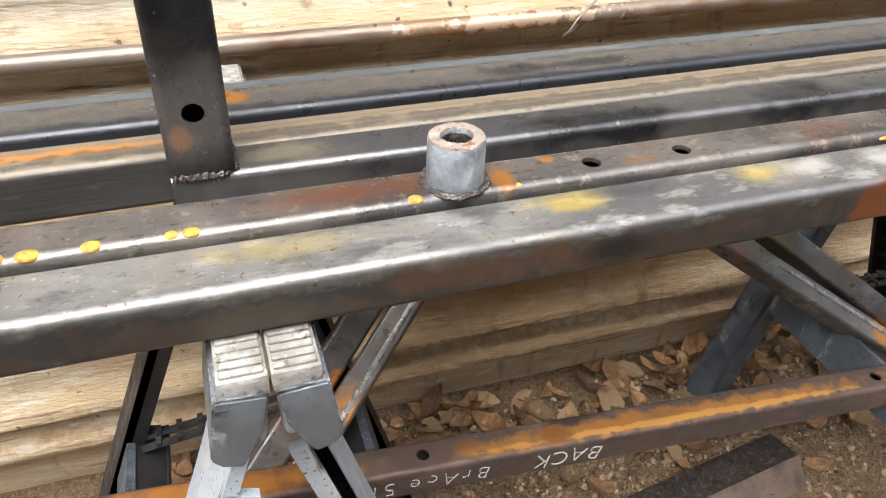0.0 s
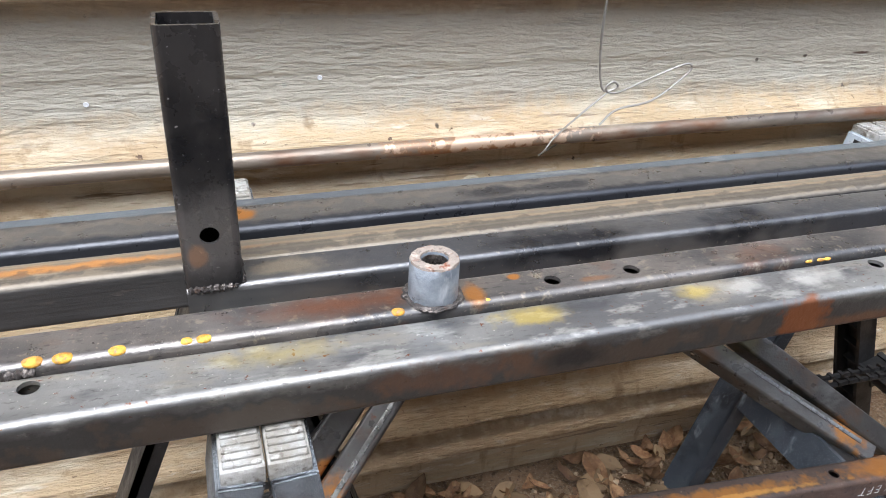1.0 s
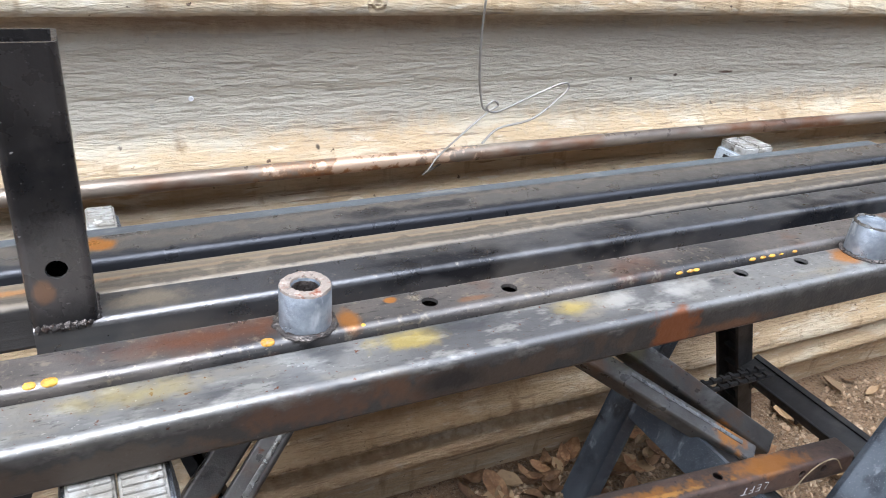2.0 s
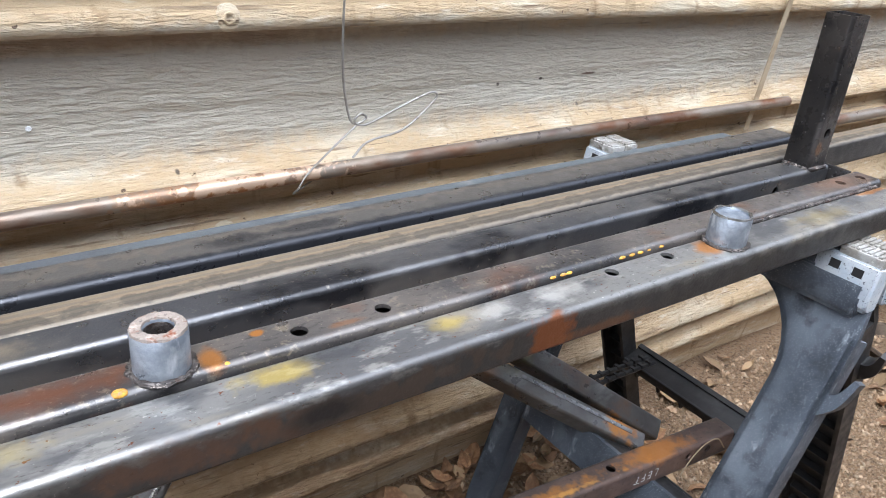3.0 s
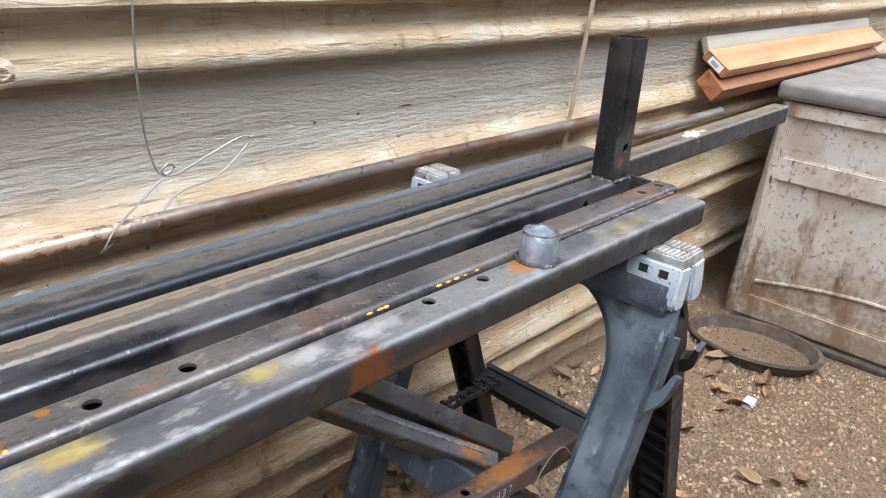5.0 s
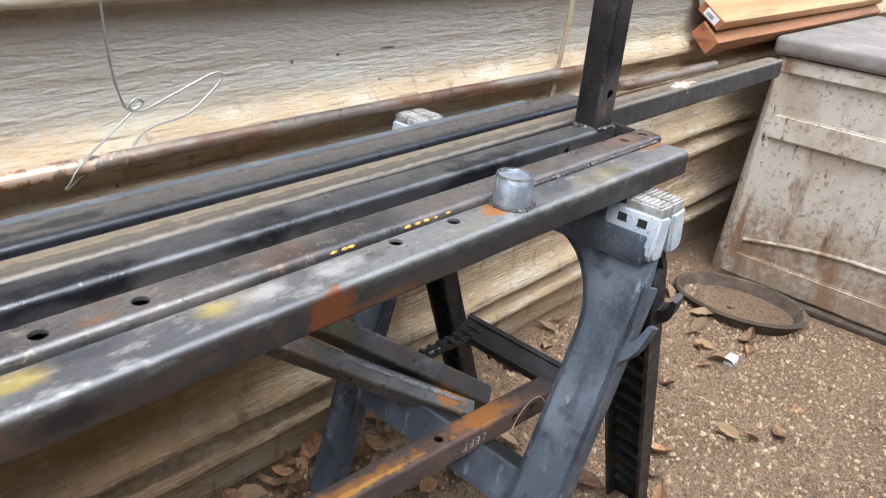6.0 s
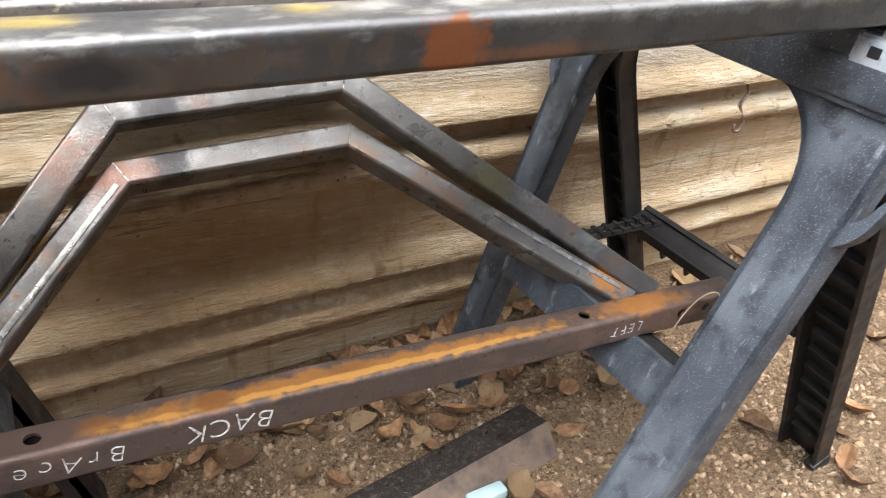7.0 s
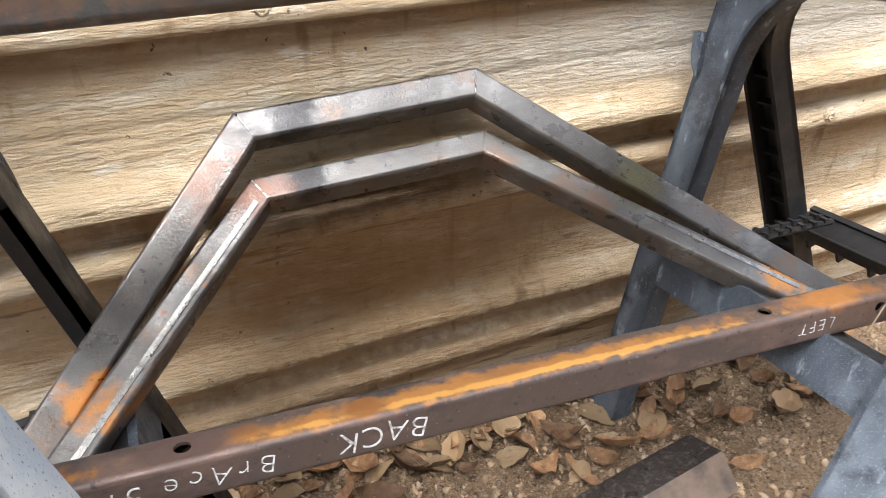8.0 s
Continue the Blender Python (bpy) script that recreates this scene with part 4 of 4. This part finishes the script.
# ---- two bent brace frames leaning on the fence ----
def brace(points, alpha, w, label, seam=(0, 0, 0)):
    """A three-sided frame of square tube; points run along its outer front edge."""
    ob = thing("steel_arch", label, "steel frame", "bent steel arches")
    pts = [Vector(p) for p in points]
    n = Vector((0, -math.sin(radians(alpha)), math.cos(radians(alpha))))
    dirs = [(b - a).normalized() for a, b in zip(pts, pts[1:])]
    perps = [(d.cross(n)).normalized() for d in dirs]  # inwards
    sec = round_rect(w, w, 0.006, 4)
    for i, d in enumerate(dirs):
        bm = bmesh.new()
        rings = []
        for j, p in ((i, pts[i]), (i + 1, pts[i + 1])):
            other = perps[j - 1] if j == i and j > 0 else perps[j] if j == i + 1 and j < len(perps) else perps[i]
            mv = (perps[i] + other).normalized()
            mv = mv / mv.dot(perps[i])
            rings.append([bm.verts.new(p + mv * (a + w / 2) + n * (b - w / 2)) for a, b in sec])
        k = len(sec)
        for q in range(k):
            bm.faces.new((rings[0][q], rings[0][(q + 1) % k], rings[1][(q + 1) % k], rings[1][q]))
        bm.faces.new(rings[0])
        bm.faces.new(rings[1][::-1])
        arm = part("tube", bm, steel_brace, ob, weighted=True)
        if seam[i]:
            # ground weld seam along the upper face
            a, c = pts[i].lerp(pts[i + 1], 0.05 if i == 0 else 0.5), pts[i + 1] - d * 0.03
            strip_bm = bmesh.new()
            prism(strip_bm, [a + perps[i] * (w * seam[i] + q) + n * r for q, r in ((-0.0045, -0.002), (-0.0038, 0.0012), (-0.0010, 0.0015), (0.0012, 0.0015), (0.0040, 0.0011), (0.0050, -0.002))], c - a)
            part("seam", strip_bm, steel_bright, arm, "bright ground weld seam")
    for i in (1, 2):
        mv = (perps[i - 1] + perps[i]).normalized()
        mv = mv / mv.dot(perps[i])
        part("weld", bead(pts[i] + mv * 0.003 + n * -0.001, pts[i] + mv * (w - 0.003) - n * 0.001, 0.0020, 0.003, random.Random(i)), steel_bright, ob, "ground-down weld at the mitre")
    return ob


brace([(-0.356, 0.975, 0.400), (0.047, 1.257, 0.735), (0.424, 1.265, 0.745), (0.939, 0.956, 0.377)], 50, 0.047, "grey steel tube bent into a flat-topped arch, leaning at the fence")
brace([(-0.334, 0.904, 0.410), (0.051, 1.238, 0.643), (0.426, 1.247, 0.649), (0.830, 0.915, 0.415)], 36, 0.043, "shiny steel tube arch with rust and black marks", (0.66, 0, 0.30))

# ---- things on the fence: wire, strap, chain hook ----
wire = part("wire", rod(smooth_path([(0.287, 1.172, 1.60), (0.280, 1.186, 1.36), (0.279, 1.200, 1.20), (0.287, 1.212, 1.10), (0.304, 1.22, 1.036), (0.318, 1.216, 1.03), (0.330, 1.214, 1.038), (0.318, 1.211, 1.046), (0.308, 1.213, 1.034), (0.33, 1.215, 1.026), (0.39, 1.22, 1.045), (0.45, 1.22, 1.066), (0.468, 1.22, 1.062), (0.455, 1.22, 1.045), (0.40, 1.215, 1.01), (0.335, 1.213, 0.998), (0.305, 1.21, 0.975)], 6), 0.0019, 6), wire_mat)
tagged(wire, "thin galvanised wire hanging on the fence, twisted into a loop", "wire")
tail = part("wire_tail", rod(smooth_path([(0.318, 1.216, 1.03), (0.27, 1.212, 0.995), (0.22, 1.196, 0.965), (0.205, 1.195, 0.945), (0.20, 1.205, 0.932), (0.215, 1.22, 0.93), (0.24, 1.225, 0.94)], 6), 0.0016, 6), wire_mat, wire)
bm = bmesh.new()
prism(bm, [(1.412, 1.237, 0.89), (1.430, 1.237, 0.89), (1.430, 1.235, 0.89), (1.412, 1.235, 0.89)], (-0.012, -0.070, 0.70))
strap = part("strap", bm, strap_mat)
tagged(strap, "narrow faded webbing strap hanging down the fence", "strap")
hook = thing("chain_hook", "small rusty snap hook hanging from a cord on the fence", "hook")
part("cord", rod([(1.465, 1.262, 0.90), (1.467, 1.278, 0.70), (1.468, 1.284, 0.60)], 0.003, 6), strap_mat, hook)
part("hook", rod(smooth_path([(1.468, 1.284, 0.60), (1.482, 1.284, 0.575), (1.468, 1.284, 0.548), (1.482, 1.284, 0.52), (1.498, 1.284, 0.50), (1.492, 1.284, 0.475), (1.47, 1.284, 0.478), (1.468, 1.284, 0.495)], 5), 0.004, 8), angle_steel, hook, "dark rusty snap hook")

# ---- timber on the bin ----
def timber(m, w, h, length, mat, end, label, tag_on):
    t = part("timber", boxed((0, -w / 2, -h / 2), (length, w / 2, h / 2), 0.003), mat)
    t.matrix_world = m
    tagged(t, label, "timber", "timbers on the bin")
    part("end_grain", boxed((-0.002, -w / 2 + 0.002, -h / 2 + 0.002), (0.0, w / 2 - 0.002, h / 2 - 0.002)), end, t)
    if tag_on:
        tag = part("label", boxed((-0.004, -0.030, -0.012), (-0.002, 0.024, 0.012)), white_label, t, "white paper label with a bar code")
        for k in range(7):
            part("bar", boxed((-0.0046, -0.012 + k * 0.004, -0.006), (-0.004, -0.010 + k * 0.004, 0.005)), dark_ink, tag)
    return t


timber(pose(2.15, 1.189, 1.059, 34, 0, 0), 0.094, 0.036, 1.7, redwood, redwood_end, "orange-brown new timber with a paper label on its end", True)
# the upper board's shade on this one is in its darker material
timber(pose(2.14, 1.190, 0.992, 41, 0, 0), 0.085, 0.056, 1.7, redwood_shaded, redwood_end, "orange timber lying under another, coloured darker for its shade", False)
timber(pose(2.16, 1.238, 1.108, 68, 0, 0), 0.056, 0.022, 1.7, grey_wood, grey_wood, "weathered pale grey timber against the fence", False)

# ---- storage bin and shallow pan ----
def make_bin():
    b = thing("storage_bin", "dirty cream plastic storage bin with a grey lid", "bin")
    bm = bmesh.new()
    # the sides taper inwards towards the foot
    x0b, y0b, x0t, y0t = 2.672, 0.10, 2.662, 0.12
    levels = []
    for k, z in enumerate((0.0, 0.30, 0.60, 0.90)):
        f = z / 0.88
        levels.append((x0b + (x0t - x0b) * f, y0b + (y0t - y0b) * f, 3.75 - 0.03 * f, 1.195 - 0.05 * f, z))
    rings = []
    for xa, ya, xb, yb, z in levels:
        ring = []
        for (px, py) in round_rect(xb - xa, yb - ya, 0.05, 5):
            ring.append(bm.verts.new((px + (xa + xb) / 2, py + (ya + yb) / 2, z)))
        rings.append(ring)
    n = len(rings[0])
    for r0, r1 in zip(rings, rings[1:]):
        for k in range(n):
            bm.faces.new((r0[k], r0[(k + 1) % n], r1[(k + 1) % n], r1[k]))
    bm.faces.new(rings[0])
    bm.faces.new(rings[-1][::-1])
    part("body", bm, bin_plastic, b, smooth=40)
    part("lid", boxed((2.632, 0.08, 0.905), (3.78, 1.152, 0.972), 0.02, 3), bin_lid_mat, b, "grey scuffed lid")
    # raised frame and ribs on the side panel
    def face(z):
        return 2.672 - 0.010 * z / 0.88
    for z0, z1, y0, y1 in ((0.845, 0.90, 0.14, 1.12), (0.605, 0.70, 0.14, 1.12), (0.03, 0.13, 0.14, 1.14)):
        bm = bmesh.new()
        prism(bm, [(face(z0) - 0.016, y0, z0), (face(z1) - 0.012, y0, z1), (face(z1) + 0.03, y0, z1), (face(z0) + 0.03, y0, z0)], (0, y1 - y0, 0))
        bmesh.ops.bevel(bm, geom=list(bm.edges), offset=0.007, segments=3, affect="EDGES")
        part("rib", bm, bin_plastic, b)
    bm = bmesh.new()
    prism(bm, [(face(0.03) - 0.014, 1.085, 0.03), (face(0.9) - 0.011, 1.072, 0.90), (face(0.9) + 0.03, 1.072, 0.90), (face(0.03) + 0.03, 1.085, 0.03)], (0, 0.052, 0))
    bmesh.ops.bevel(bm, geom=list(bm.edges), offset=0.007, segments=3, affect="EDGES")
    part("rib", bm, bin_plastic, b)
    part("rib", rod([(face(0.25) - 0.002, 0.16 + 0.92 * k / 16, 0.185 + 0.06 * math.sin(math.pi * k / 16)) for k in range(17)], 0.008, 8), bin_plastic, b, "curved moulded rib")
    part("foot_flange", boxed((2.628, 0.10, 0.0), (2.672, 0.86, 0.022), 0.004), pan_metal, b, "dirt-stained foot edge")


make_bin()
pan = thing("pan", "shallow oval rusty-brown tray lying on the ground", "tray", at=pose(2.435, 0.957, 0.004, 0, 0, 9))
bm = lathe([(0.001, 0.012), (0.185, 0.012), (0.205, 0.045), (0.218, 0.048), (0.224, 0.040), (0.214, 0.034), (0.196, 0.0), (0.001, 0.0)], 48)
bmesh.ops.scale(bm, vec=(0.76, 1.10, 1.15), verts=bm.verts)
part("dish", bm, pan_metal, pan, smooth=45)
bm = lathe([(0.001, 0.020), (0.10, 0.019), (0.165, 0.017), (0.19, 0.013)], 40)
for v in bm.verts:
    v.co = Vector((v.co.x * 0.74, v.co.y * 1.07, v.co.z + 0.002 * noise.noise(v.co * 30)))
part("dirt", bm, soil, pan, "dry dirt in the tray")
part("drain_hole", lathe([(0.0005, 0.0215), (0.010, 0.0215), (0.011, 0.016)], 14), plastic_black, pan, "dark drain hole", at=pose(-0.045, 0.02, 0))

# ---- scrap on the ground ----
offcut = thing("steel_offcut", "dark steel channel offcut with a brown side on the soil", "steel offcut", at=pose(0.745, 1.005, 0.05, 0, 2, 187))
bm = bmesh.new()
prism(bm, [(0, -0.045, 0.012), (0, 0.030, 0.026), (0, 0.034, 0.020), (0, -0.045, 0.004)], (0.62, 0, 0))
part("top_flange", bm, weld_steel, offcut, "blackened face")
bm = bmesh.new()
prism(bm, [(0, 0.030, 0.026), (0, 0.075, -0.030), (0, 0.070, -0.034), (0, 0.026, 0.020)], (0.62, 0, 0))
part("side_flange", bm, angle_steel, offcut, "brown rust-stained face")
scrap = part("plastic_scrap", boxed((0.52, 0.885, 0.02), (0.60, 0.915, 0.045), 0.006), pale_blue)
tagged(scrap, "small pale blue plastic scrap on the soil", "scrap")
chip = part("chip", boxed((2.045, 0.798, 0.0), (2.090, 0.832, 0.030), 0.006), white_label)
tagged(chip, "white broken chip lying on the gravel", "chip")
stalk = part("dry_stalk", rod(smooth_path([(0.80, 0.80, 0.41), (0.81, 0.79, 0.46), (0.825, 0.78, 0.492), (0.85, 0.775, 0.495), (0.87, 0.77, 0.47)], 5), 0.0013, 6), strap_mat)
tagged(stalk, "thin pale dry stalk hooked over the bar", "stalk")

# ---- stones and leaves ----
def make_stones():
    rng = random.Random(11)
    ico = bmesh.new()
    bmesh.ops.create_icosphere(ico, subdivisions=1, radius=1)
    base = [v.co.copy() for v in ico.verts]
    tris = [[v.index for v in f.verts] for f in ico.faces]
    ico.free()
    verts, faces = [], []
    for k in range(44000):
        if k < 34000:
            x, y = rng.uniform(-0.4, 2.6), rng.uniform(0.2, 1.30)
        else:
            x, y = rng.uniform(-1.2, 4.0), rng.uniform(-0.3, 1.32)
        r = 0.0015 + 0.0080 * rng.random() ** 4.2
        rot = Euler((rng.random() * 6, rng.random() * 6, rng.random() * 6)).to_matrix()
        sc = (rng.uniform(0.7, 1.4), rng.uniform(0.6, 1.1), rng.uniform(0.4, 0.8))
        z = ground_z(x, y) + r * 0.15
        off = len(verts)
        for v in base:
            j = rng.uniform(0.8, 1.2) * r
            verts.append(tuple(rot @ Vector((v.x * sc[0] * j, v.y * sc[1] * j, v.z * sc[2] * j)) + Vector((x, y, z))))
        faces += [[i + off for i in t] for t in tris]
    me = bpy.data.meshes.new("gravel")
    me.from_pydata(verts, [], faces)
    me.materials.append(stone)
    tagged(new("gravel", me), "small tan and grey stones scattered over the soil", "gravel", kind="stuff")


make_stones()


def leaf_mesh(rng, mat):
    """A dry curled leaf, pointed at both ends, with a folded midrib."""
    bm = bmesh.new()
    n, curl, wd, fold = 9, rng.uniform(-0.6, 1.4), rng.uniform(0.14, 0.30), rng.uniform(0.1, 1.0)
    rows = []
    for k in range(n + 1):
        t = k / n
        w = wd * math.sin(math.pi * t ** 0.85) ** 0.8 * (1 + rng.uniform(-0.12, 0.12)) + 0.004
        z = curl * (t - 0.5) ** 2 + rng.uniform(-0.015, 0.015)
        rows.append([bm.verts.new((t - 0.5, sgn * w, z + fold * w * abs(sgn) + (0.03 * rng.uniform(-1, 1) if sgn else 0))) for sgn in (-1, -0.5, 0, 0.5, 1)])
    for a, b in zip(rows, rows[1:]):
        for q in range(4):
            bm.faces.new((a[q], a[q + 1], b[q + 1], b[q]))
    return finish(bm, mat, 60)


def make_leaves():
    rng = random.Random(21)
    kinds = [leaf_mesh(rng, leaf_brown) for _ in range(9)] + [leaf_mesh(rng, leaf_pale) for _ in range(5)]
    litter = thing("leaf_litter", "curled dry brown leaves lying along the foot of the fence", "leaves", kind="stuff")
    for k in range(270):
        u = rng.random()
        if u < 0.70:
            x, y = rng.uniform(-0.6, 1.1), 1.335 - abs(rng.gauss(0, 0.11))
        elif u < 0.82:
            x, y = rng.uniform(0.05, 1.1), rng.uniform(0.85, 1.25)
        else:
            x, y = rng.uniform(0.95, 2.3), 1.30 - 0.75 * rng.random() ** 1.8
        s = rng.uniform(0.045, 0.100)
        ob = new("leaf", rng.choice(kinds))
        ob.parent = litter
        ob.matrix_local = pose(x, y, ground_z(x, y) + 0.004 + 0.012 * rng.random(), rng.uniform(-28, 28), rng.uniform(-28, 28), rng.uniform(0, 360)) @ Matrix.Scale(s, 4)


make_leaves()
